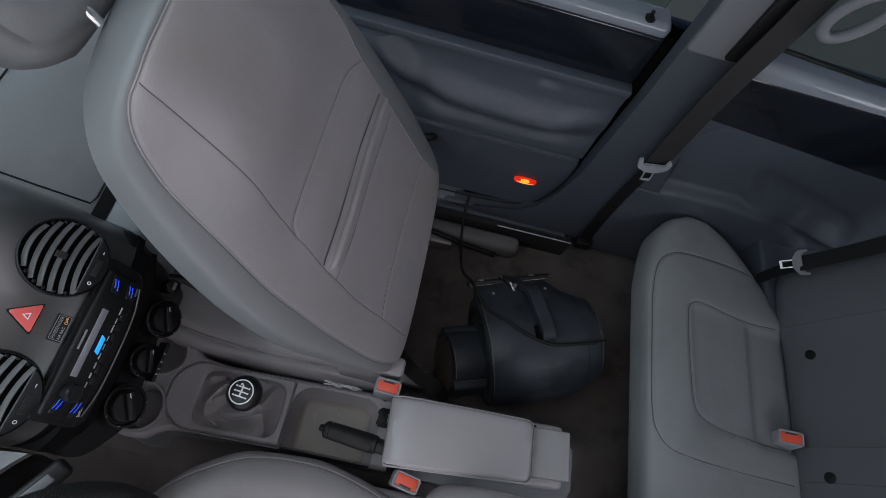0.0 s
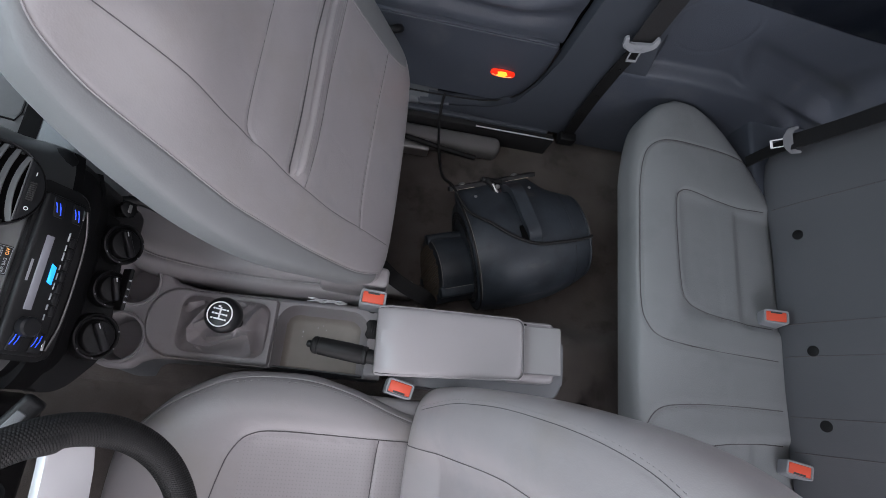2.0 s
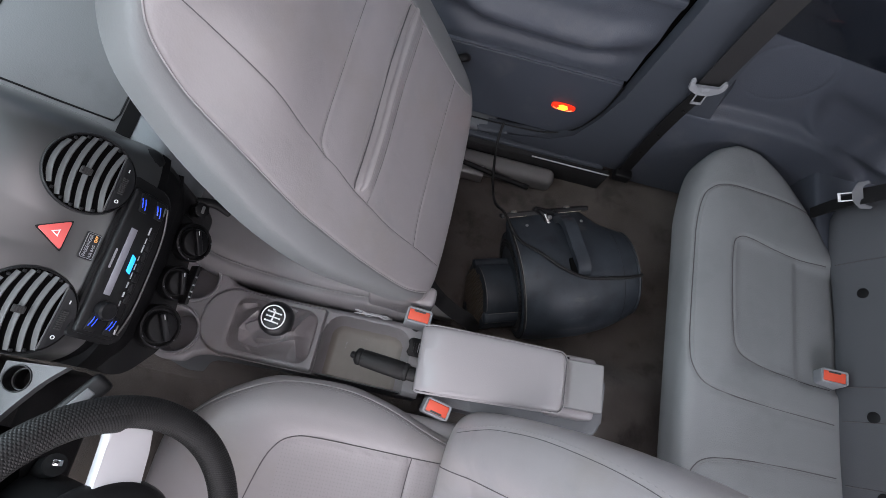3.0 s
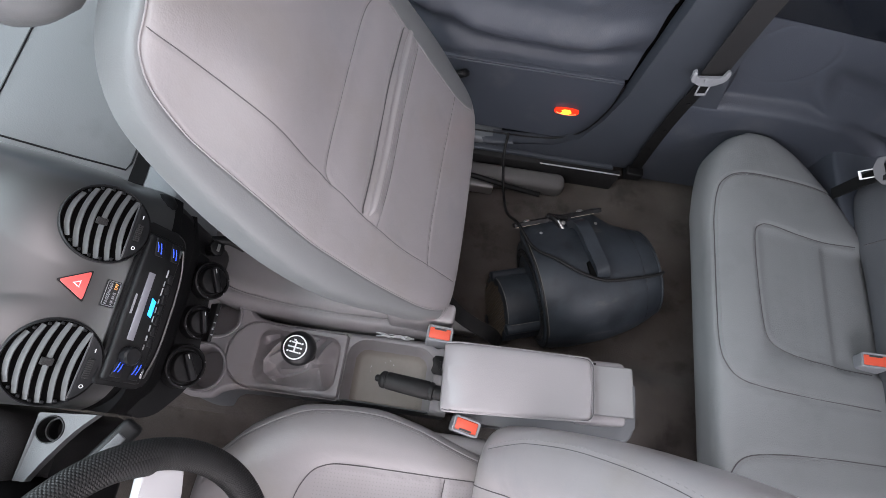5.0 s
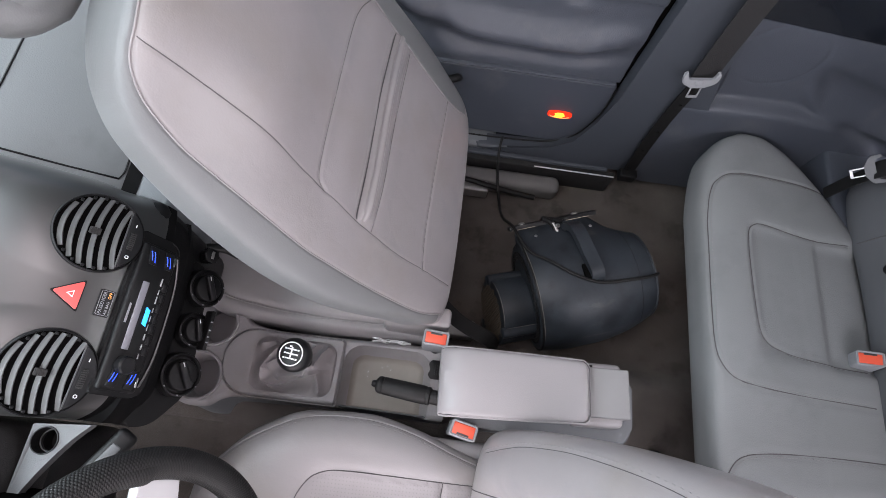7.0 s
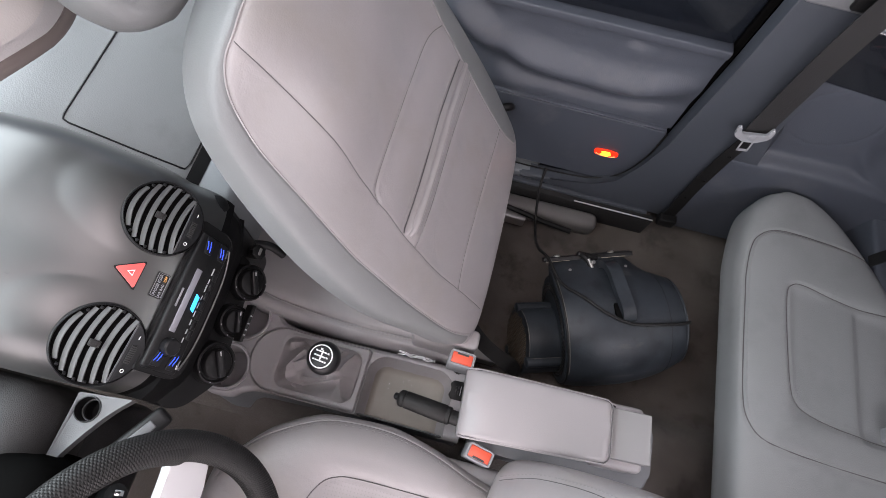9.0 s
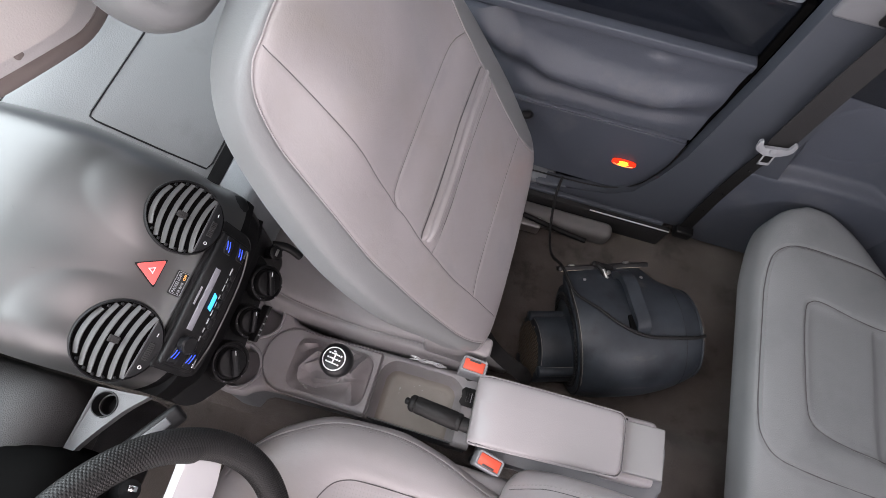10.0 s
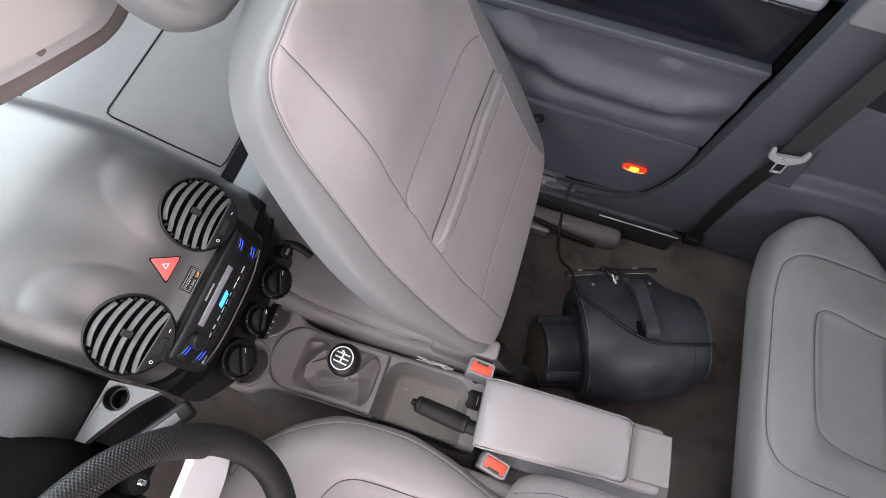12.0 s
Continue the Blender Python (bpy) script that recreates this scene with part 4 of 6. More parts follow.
for y, z in ((0.322, 0.352), (0.080, 0.360), (-0.058, 0.368), (-0.30, 0.352)):
    p = rb.at(0.545 - y, (z - 0.29) / 0.944)
    part("anchor_cap", lathe([(0.0105, -0.003), (0.0105, 0.0012), (0.008, 0.0018)], p, RN, 20), BLACK, rbm, "round black anchor cap")

# ---- dashboard ----
dash = thing("dashboard", -0.4, MID, 0.30, "dark plastic dashboard with a bulging centre pod and grey side", "dashboard")
PROFILE = smooth_path([(-0.27, 0, 0.365), (-0.222, 0, 0.388), (-0.197, 0, 0.415), (-0.182, 0, 0.455), (-0.172, 0, 0.50), (-0.168, 0, 0.55), (-0.182, 0, 0.601), (-0.223, 0, 0.650), (-0.29, 0, 0.694),
                       (-0.39, 0, 0.738), (-0.55, 0, 0.782), (-0.80, 0, 0.82), (-1.13, 0, 0.84)], 110)


def pod_side(z, x):
    hi = lerp_table([(-1.2, 0.085), (-0.60, 0.108), (-0.43, 0.146), (-0.39, 0.158), (-0.34, 0.170), (-0.25, 0.177), (-0.18, 0.166), (-0.15, 0.150)], x)
    lo = lerp_table([(-1.2, -0.09), (-0.5, -0.105), (-0.27, -0.122), (-0.15, -0.118)], x)
    if z < 0.5:
        hi = hi - 0.10 * (0.5 - z)
    return lo, hi


def pod_at(s, v):
    """A point of the pod: s along its profile, v from driver (0) to passenger side (1)."""
    i = min(len(PROFILE) - 2, int(s * (len(PROFILE) - 1)))
    p = PROFILE[i].lerp(PROFILE[i + 1], s * (len(PROFILE) - 1) - i)
    d = (PROFILE[i + 1] - PROFILE[i]).normalized()
    n = Vector((d.z, 0, -d.x))
    lo, hi = pod_side(p.z, p.x)
    w = 2 * v - 1
    y = lo + (hi - lo) * v
    drop = 0.018 * abs(w) ** 4 + 0.027 * abs(w) ** 10 if p.x < -0.17 else 0.02 * abs(w) ** 6
    if w > 0 and p.x < -0.17:
        drop = 0.010 * w ** 4 + w ** 9 * lerp_table([(-1.2, 0.0), (-0.60, 0.024), (-0.43, 0.036), (-0.34, 0.062), (-0.26, 0.076), (-0.20, 0.048), (-0.17, 0.0)], p.x)
    for cy in (0.093, -0.066):
        e = 1 - ((p.x + 0.222) / 0.092) ** 2 - ((y - cy) / 0.062) ** 2
        if e > 0 and p.x < -0.215:
            k = min(1, (-0.215 - p.x) / 0.06)
            drop -= 0.0050 * e ** 0.9 * k * k * (3 - 2 * k)
    drop += 0.004 * hump(y - 0.016, 0.03, 2) * hump(p.x + 0.36, 0.10, 2)
    q = p - n * drop
    return Vector((q.x, y, q.z))


def pod_find(x, y, z):
    best = min(range(len(PROFILE)), key=lambda i: (PROFILE[i].x - x) ** 2 + (PROFILE[i].z - z) ** 2)
    s = best / (len(PROFILE) - 1)
    lo, hi = pod_side(PROFILE[best].z, PROFILE[best].x)
    v = min(1, max(0, (y - lo) / (hi - lo)))
    p = pod_at(s, v)
    a, b = pod_at(min(1, s + 0.01), v) - p, pod_at(s, min(1, v + 0.02)) - pod_at(s, max(0, v - 0.02))
    n = b.cross(a).normalized()
    if n.x < 0 and n.z < 0:
        n = -n
    return p, n


pod = part("centre_pod", sheet(pod_at, 260, 110, 0.07, (-0.7, 0, -0.7)), DASH, dash, "smooth dark plastic centre pod")
# Lower, side and underside pod faces are painted as dark as their shade.
pod.data.materials.append(POD_SHADE)
for f in pod.data.polygons:
    row = f.index // 220
    if row >= 260 or PROFILE[int(row / 260 * (len(PROFILE) - 1))].z < 0.578 or f.normal.z < -0.5:
        f.material_index = 1
# Stack side, added in black also to darken the void beside it.
part("stack_flank", rbox(-0.32, -0.180, 0.10, 0.166, 0.34, 0.595, 0.02, 4), BLACK, dash, "black side of the centre stack, darkening the void beside it")


def pdash(u, v):
    rows = [(0, (-0.245, 0.36)), (0.10, (-0.222, 0.44)), (0.22, (-0.220, 0.53)), (0.30, (-0.250, 0.563)), (0.45, (-0.320, 0.616)), (0.6, (-0.388, 0.667)), (0.75, (-0.47, 0.725)), (0.88, (-0.62, 0.78)), (1.0, (-1.13, 0.83))]
    x = lerp_table([(a, b[0]) for a, b in rows], u)
    z = lerp_table([(a, b[1]) for a, b in rows], u)
    return Vector((x, 0.085 + 0.60 * v, z))


part("passenger_panel", sheet(pdash, 60, 24, 0.03, (-0.5, 0, -0.8)), DASH_GREY, dash, "grained grey passenger-side panel")
LIDN = Vector((0.605, 0, 0.796))
lid = [(-0.262, 0.60, 0.5735), (-0.262, 0.205, 0.5735), (-0.265, 0.193, 0.5757), (-0.314, 0.186, 0.6115), (-0.380, 0.178, 0.661), (-0.386, 0.1795, 0.6655), (-0.3875, 0.186, 0.6665), (-0.388, 0.33, 0.667), (-0.388, 0.60, 0.667)]
part("lid_gap", tube([Vector(p) + LIDN * 0.0002 for p in lid], 0.0014, 6), BLACK, dash, "dark joint of the airbag lid")
part("lid_gap", tube([Vector((-0.452, 0.12, 0.7140)), Vector((-0.450, 0.23, 0.7125)), Vector((-0.450, 0.60, 0.7125))], 0.0010, 6), BLACK, dash)
part("panel_band", plate([(-0.259, 0.168, 0.5725), (-0.244, 0.168, 0.5615), (-0.244, 0.62, 0.5615), (-0.259, 0.62, 0.5725)], (0.0012, 0, 0.0016)), BLACK, dash, "black band under the airbag lid")
part("glove_box", rbox(-0.32, -0.190, 0.150, 0.62, 0.40, 0.562, 0.014, 4), CONSOLE_BASE, dash, "pale grey glove box top")
part("lower_panel", rbox(-0.40, -0.235, 0.155, 0.62, 0.30, 0.42, 0.02), BLACK, dash, "dark lower knee panel")


def vent(c, name_label):
    p, n = pod_find(*c)
    m = facing(p + n * 0.001, n, (-1, 0, 1))
    body = part("air_vent", lathe([(0.0440, -0.012), (0.0452, 0.0005), (0.0458, 0.0022), (0.0465, 0.0028), (0.0474, 0.0020), (0.0480, -0.004)], m.translation, n, 48, cap=False), BLACK, dash, name_label)
    # Shallow disc; its black colour paints the shade of a deep vent.
    part("cavity", lathe([(0.0005, -0.0008), (0.0455, -0.0008), (0.0455, -0.004), (0.0005, -0.004)], m.translation, n, 32), VOID, body)
    k = 6
    for i in range(k):
        y = -0.0215 + 0.0560 * i / (k - 1)
        w = math.sqrt(max(0, 0.0438 ** 2 - y * y))
        pts = [(-w, y - 0.002, 0.0), (-w / 2, y + 0.0025, 0.0008), (0, y + 0.004, 0.001), (w / 2, y + 0.0025, 0.0008), (w, y - 0.002, 0.0)]
        bm = ribbon([m @ Vector(q) for q in smooth_path(pts, 12)], 0.0058, 0.0016, m.to_3x3() @ Vector((0, 0.78, -0.64)))
        part("slat", bm, SLAT, body)
    part("divider", rbox(-0.036, 0.036, -0.0262, -0.0248, 0.0015, 0.0035, 0.0004, 1, m), SLAT, body)
    for sx in (-1, 1):
        for i in range(k - 1):
            yy = -0.0215 + 0.0560 * (i + 0.5) / (k - 1)
            ww = math.sqrt(max(0, 0.0428 ** 2 - yy * yy))
            part("pivot", rbox(sx * ww - 0.0016, sx * ww + 0.0016, yy - 0.0022, yy + 0.0010, 0.0, 0.0030, 0.0005, 1, m), SATIN_BLACK, body)
    tab = part("tab", rbox(-0.0040, 0.0040, 0.000, 0.012, 0.001, 0.0050, 0.0010, 2, m), DASH_GRAINED, body)
    for i in range(4):
        part("tab_rib", rbox(-0.0038, 0.0038, 0.0012 + 0.0028 * i, 0.0022 + 0.0028 * i, 0.0049, 0.0056, 0.0, 1, m), DASH_GRAINED, tab)
    part("sill", plate([m @ Vector((0.0448 * math.cos(a), 0.0448 * math.sin(a), 0.0)) for a in [math.radians(216 + 108 * j / 14) for j in range(15)]], n * 0.004, 0.0008), SATIN_BLACK, body)
    wheel_ = part("thumbwheel", rbox(-0.011, 0.011, -0.0365, -0.0300, 0.0035, 0.0060, 0.001, 2, m), RUBBER, body)
    for i in range(9):
        part("ridge", rbox(-0.0105 + 0.0024 * i, -0.0093 + 0.0024 * i, -0.0363, -0.0302, 0.0058, 0.0068, 0.0, 1, m), DASH_GRAINED, wheel_)
    part("mark", lathe([(0.0014, 0.004), (0.0014, 0.0046), (0.0022, 0.0046), (0.0022, 0.004)], m @ Vector((-0.020, -0.0335, 0)), n, 14, cap=False), WHITE, body)
    part("mark", rbox(0.0185, 0.0225, -0.0340, -0.0330, 0.004, 0.0046, 0.0, 1, m), WHITE, body)


SLAT = material("vent_slat_grey", (0.088, 0.088, 0.089), 0.5, bump=0.03, vary=0.06)
vent((-0.217, 0.091, 0.642), "round black air vent with grey slats")
vent((-0.221, -0.072, 0.644), "round black air vent with grey slats")

# hazard switch and airbag indicator
p, n = pod_find(-0.2225, 0.0145, 0.645)
m = facing(p, n, (-1, 0, 1)) @ Matrix.Diagonal((0.86, 0.86, 1, 1))
haz = [m @ Vector(q) for q in ((0.0195, -0.0135, 0.0), (-0.0195, -0.0135, 0.0), (0.0, 0.0185, 0.0))]
part("hazard_frame", plate(rounded([m @ Vector(q) for q in ((0.0225, -0.0152, 0), (-0.0225, -0.0152, 0), (0, 0.0218, 0))], 0.003, 4), n * 0.0016), BLACK, dash)
hz = part("hazard_switch", plate(rounded(haz, 0.003, 4), n * 0.0045, 0.001), RED_SOFT, dash, "red triangular hazard switch")
part("symbol", tube([m @ Vector(q) for q in ((0.0040, -0.0048, 0.0046), (-0.0040, -0.0048, 0.0046), (0.0, 0.0022, 0.0046))], 0.0011, 6, closed=True), WHITE, hz)
p, n = pod_find(-0.196, 0.013, 0.6205)
m = facing(p, n, (-1, 0, 1)) @ Matrix.Diagonal((0.82, 0.82, 1, 1))
ind = part("airbag_indicator", rbox(-0.0195, 0.0195, -0.0100, 0.0100, -0.002, 0.0022, 0.0018, 3, m), SATIN_BLACK, dash, "black airbag warning indicator")
part("border", tube([m @ Vector(q) for q in rounded([(-0.0175, -0.0083, 0.0023), (0.0175, -0.0083, 0.0023), (0.0175, 0.0083, 0.0023), (-0.0175, 0.0083, 0.0023)], 0.002, 3)], 0.0003, 5, closed=True), GREY_PRINT, ind)
part("lettering", text_mesh("PASSENGER", m @ Matrix.Translation((0, 0.0036, 0.0024)), 0.0062), GREY_PRINT, ind, smooth=False)
part("lettering", text_mesh("AIR BAG", m @ Matrix.Translation((-0.0068, -0.0038, 0.0024)), 0.0050), GREY_PRINT, ind, smooth=False)
part("lettering", text_mesh("OFF", m @ Matrix.Translation((0.0112, -0.0038, 0.0024)), 0.0054), AMBER_TEXT, ind, smooth=False)

# radio bezel, car radio
RC = Vector((-0.176, 0.008, 0.589))
RNV = Vector((0.90, 0, 0.436)).normalized()
rm = facing(RC + RNV * 0.002, RNV, (-0.436, 0, 0.9))
bez = rounded([rm @ Vector(q) for q in ((-0.096, 0.029, 0), (0.104, 0.029, 0), (0.104, -0.030, 0), (0.05, -0.041, 0), (-0.04, -0.042, 0), (-0.096, -0.038, 0))], [0.006, 0.006, 0.02, 0.02, 0.02, 0.02], 8)
part("radio_surround", plate([q - RNV * 0.008 for q in bez], RNV * 0.010, 0.002), BLACK, dash, "glossy black radio surround")
part("surround_edge", tube([q + RNV * 0.0012 for q in bez[18:50]], 0.0007, 6), SATIN_BLACK, dash)
radio = thing("car_radio", RC.x, RC.y, RC.z - 0.03, "black car radio with a grey display and blue lit buttons", "car radio")
face = part("face", rbox(-0.090, 0.090, -0.025, 0.025, -0.004, 0.009, 0.004, 3, rm), BLACK, radio)
part("display", rbox(-0.042, 0.042, 0.0035, 0.0125, 0.0085, 0.0100, 0.0008, 2, rm), LCD, radio, "grey liquid crystal display")
part("brand_plate", rbox(-0.012, 0.012, 0.0175, 0.0200, 0.009, 0.0095, 0.0, 1, rm), GREY_PRINT, radio)
part("lit_key", plate([rm @ Vector(q) for q in ((-0.011, -0.0085, 0.0085), (0.0095, -0.0085, 0.0085), (0.0125, -0.0030, 0.0085), (-0.0085, -0.0030, 0.0085))], RNV * 0.0023, 0.0006), CYAN_LIGHT, radio, "cyan lit key")
random.seed(7)
for k in range(9):
    a0 = -0.050 + 0.0115 * k
    w0, l0 = random.uniform(0.0008, 0.0020), random.uniform(0.006, 0.0105)
    part("key_edge", rbox(a0, a0 + l0, -0.0120 - w0 / 2, -0.0120 + w0 / 2, 0.0088, 0.0104, 0.0003, 1, rm), BRIGHT_EDGE, radio, "thin bright key edge")
for i in range(7):
    part("preset_key", rbox(-0.045 + 0.0135 * i, -0.0335 + 0.0135 * i, -0.0215, -0.0150, 0.0085, 0.0103, 0.001, 2, rm), SATIN_BLACK, radio)
part("volume_dial", lathe([(0.011, 0.008), (0.011, 0.018), (0.009, 0.020), (0.0005, 0.020)], rm @ Vector((-0.060, 0.004, 0)), RNV, 28), SATIN_BLACK, radio, "black rotary volume dial")
for sx in (-1, 1):
    for y0 in (0.010, -0.013):
        part("end_key", plate(rounded([rm @ Vector((sx * a, b, 0.0088)) for a, b in ((0.064, y0 - 0.008), (0.086, y0 - 0.005), (0.086, y0 + 0.008), (0.064, y0 + 0.004))], 0.002, 3), RNV * 0.002, 0.0006), SATIN_BLACK, radio)
        for k in range(2):
            b = y0 - 0.003 + 0.0046 * k
            part("light_line", tube([rm @ Vector((sx * (0.067 + 0.002 * k), b, 0.0112)), rm @ Vector((sx * (0.074 + 0.001 * k), b + 0.0015, 0.0112)), rm @ Vector((sx * 0.080, b + 0.004, 0.0112))], 0.0005, 6), BLUE_LIGHT, radio, "blue lit line")
    part("side_key", rbox(sx * 0.077 - 0.006, sx * 0.077 + 0.006, -0.0225, -0.0185, 0.0085, 0.0105, 0.0008, 2, rm), CHROME, radio)
part("tray_lip", tube(smooth_path([rm @ Vector(q) for q in ((-0.082, -0.030, 0.003), (-0.05, -0.037, 0.004), (0.0, -0.039, 0.004), (0.05, -0.037, 0.004), (0.085, -0.029, 0.003))], 30), 0.0014, 8), DASH, dash)

# heater knobs
hm = facing((-0.184, 0.017, 0.462), (0.9, 0, 0.44), (-0.44, 0, 0.9))
part("heater_panel", plate(rounded([hm @ Vector(q) for q in ((-0.085, -0.052, -0.02), (0.100, -0.030, -0.02), (0.108, 0.040, -0.02), (-0.140, 0.045, -0.02), (-0.138, 0.0, -0.02))], 0.026, 8), Vector((0.9, 0, 0.44)) * 0.026, 0.006, 3), BLACK, dash, "black panel round the heater knobs")
KNOB_FACE = material("knob_face_black", (0.007, 0.007, 0.0075), 0.42, grain=500, bump=0.05, vary=0.2, spec=0.25)
for y, z, turn in ((0.084, 0.4555, -62), (0.0195, 0.4555, -70), (-0.046, 0.4585, -58)):
    ax = Vector((0.80, 0, 0.60)).normalized()
    o = Vector((-0.1575, y, z))
    km = facing(o, ax, (-0.6, 0, 0.8)) @ Matrix.Rotation(radians(turn), 4, "Z")
    big = 1.0 if y < 0 else 0.94 if y > 0.05 else 0.82
    knob = part("heater_knob", lathe([(r_ * big, h_) for r_, h_ in ((0.031, -0.03), (0.031, 0.000), (0.0300, 0.0035), (0.0280, 0.0045), (0.0262, 0.0030), (0.0255, -0.0005), (0.0225, -0.0005), (0.0220, 0.0065), (0.0205, 0.0085), (0.0005, 0.0085))], o, ax, 44), BLACK, dash, "black rotary heater knob")
    part("dial_face", lathe([(0.0205 * big, 0.0086), (0.0195 * big, 0.0092), (0.0005, 0.0092)], o, ax, 36), KNOB_FACE, knob)
    part("grip_bar", rbox(-0.0052 * big, 0.0052 * big, -0.0205 * big, 0.0205 * big, 0.006, 0.0165, 0.0028, 3, km), SATIN_BLACK, knob, "raised finger bar")
    part("pointer", rbox(-0.0007, 0.0007, 0.0115 * big, 0.0185 * big, 0.0166, 0.0170, 0.0, 1, km), WHITE, knob)
    for a in (-150, -100, 100, 150):
        part("mark", rbox(-0.0010, 0.0010, -0.0008, 0.0008, 0.0046, 0.0050, 0.0, 1, km @ Matrix.Rotation(radians(a), 4, "Z") @ Matrix.Translation((0, 0.0283 * big, 0))), GREY_PRINT, knob)
slider = part("recirculation_slider", rbox(-0.0030, 0.0030, -0.029, 0.029, -0.012, 0.006, 0.0015, 2, facing((-0.1375, 0.021, 0.458), (0.8, 0, 0.6), (0, 1, 0))), BLACK, dash, "narrow black slider with pale marks")
for q in (-0.018, -0.010, 0.0, 0.012):
    part("mark", rbox(-0.0018, 0.0018, q - 0.001, q + 0.001, 0.0060, 0.0064, 0.0, 1, facing((-0.1375, 0.021, 0.458), (0.8, 0, 0.6), (0, 1, 0))), GREY_PRINT, slider)
key = part("side_knob", lathe([(0.010, -0.02), (0.010, 0.000), (0.0115, 0.002), (0.0115, 0.010), (0.009, 0.012), (0.0005, 0.012)], (-0.168, 0.135, 0.456), (0.8, 0, 0.6), 20), BLACK, dash, "small ribbed black knob")
for k in range(8):
    part("rib", rbox(0.0105, 0.0125, -0.0016, 0.0016, 0.001, 0.011, 0.0005, 1, facing((-0.168, 0.135, 0.456), (0.8, 0, 0.6), (0, 1, 0)) @ Matrix.Rotation(math.pi * k / 4, 4, "Z")), SATIN_BLACK, key)
part("notch", rbox(-0.0025, 0.0025, -0.006, 0.006, 0.0118, 0.0130, 0.0006, 1, facing((-0.168, 0.135, 0.456), (0.8, 0, 0.6), (0, 1, 0))), STEEL, key)

part("trim_lever", tube(smooth_path([(-0.172, 0.146, 0.462), (-0.150, 0.152, 0.452), (-0.132, 0.150, 0.430)], 12), 0.007, 10), BLACK, dash)

# driver side of the dashboard
def holed(outline, c, r, deep, n=28):
    """A flat plate with a round hole through it."""
    bm_h = bmesh.new()
    zc = sum(q.z for q in outline) / len(outline)
    edges = []
    for loop_ in (outline, [Vector((c[0] + r * math.cos(2 * math.pi * k / n), c[1] + r * math.sin(2 * math.pi * k / n), zc)) for k in range(n)]):
        vs = [bm_h.verts.new(q) for q in loop_]
        edges += [bm_h.edges.new((vs[i], vs[(i + 1) % len(vs)])) for i in range(len(vs))]
    bmesh.ops.triangle_fill(bm_h, use_beauty=True, use_dissolve=False, edges=edges)
    ext = bmesh.ops.extrude_face_region(bm_h, geom=bm_h.faces[:])
    bmesh.ops.translate(bm_h, vec=(0, 0, -deep), verts=[g for g in ext["geom"] if isinstance(g, bmesh.types.BMVert)])
    return bm_h


part("binnacle", rbox(-0.75, -0.243, -0.57, -0.128, 0.50, 0.655, 0.045, 5), DASH_GRAINED, dash, "grained dark instrument hood")
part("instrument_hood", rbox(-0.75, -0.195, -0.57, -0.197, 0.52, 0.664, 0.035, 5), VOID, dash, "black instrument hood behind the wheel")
tri = rounded([(-0.239, -0.126, 0.602), (-0.178, -0.1205, 0.598), (-0.1975, -0.141, 0.598), (-0.222, -0.181, 0.600), (-0.241, -0.224, 0.602)], [0.002, 0.002, 0.02, 0.02, 0.002], 5)
trm = part("side_panel", holed([Vector(q) for q in tri], (-0.222, -0.142), 0.0142, 0.012), SIDE_GREY, dash, "pale grey side panel with a round socket")
part("socket", lathe([(0.0005, -0.034), (0.0125, -0.034), (0.0134, -0.012), (0.0138, 0.0012), (0.0148, 0.0014), (0.0152, 0.0)], (-0.222, -0.142, 0.6000), (0.0, 0, 1), 32, cap=False), BLACK, trm, "round black socket")
part("socket_ring", lathe([(0.0112, -0.016), (0.0112, -0.012), (0.0128, -0.012), (0.0128, -0.016)], (-0.222, -0.142, 0.6000), (0.0, 0, 1), 28, cap=False), FLAP, trm, "dark contact ring")
part("knee_panel", rbox(-0.62, -0.24, -0.60, -0.13, 0.34, 0.55, 0.03), BLACK, dash)

# ---- steering wheel ----
W0 = Vector((-0.0705, -0.3015, 0.6215))
WA = radians(54.6)
we, wu, wnn = Vector((0, 1, 0)), Vector((-math.cos(WA), 0, math.sin(WA))), Vector((math.sin(WA), 0, math.cos(WA)))
wheel = thing("steering_wheel", W0.x - 0.2, W0.y, 0.50, "black perforated leather steering wheel with a silver spoke", "steering wheel")
rings = []
for i in range(1240):
    a = 2 * math.pi * i / 1240
    c, o = we * math.cos(a) + wu * math.sin(a), []
    for k in range(108):
        b = 2 * math.pi * k / 108
        dip = math.cos(310 * a + (math.pi if (k // 3) % 2 else 0)) * math.cos(36 * b)
        r_ = 0.0167 - 0.0008 * max(0.0, dip + 0.2)
        g_ = math.asin(max(-1.0, min(1.0, math.sin(a)))) - 0.17
        r_ += 0.0050 * step(g_, 0.012) * math.exp(-(max(0.0, g_) / 0.22) ** 2) * max(0.0, -math.cos(b)) * max(0.0, 0.7 + 0.3 * math.sin(b))
        o.append(W0 + c * (0.155 + r_ * math.cos(b)) + wnn * (r_ * math.sin(b)))
    rings.append(o)
part("rim", loft(rings, loop=True), GRIP, wheel, "black dimpled leather rim")
hub = part("hub", lathe([(0.080, -0.03), (0.086, -0.014), (0.0865, -0.006), (0.083, 0.002), (0.070, 0.010), (0.04, 0.017), (0.0005, 0.02)], W0 - wnn * 0.006 - wu * 0.014, wnn, 48), BLACK, wheel, "black centre pad")
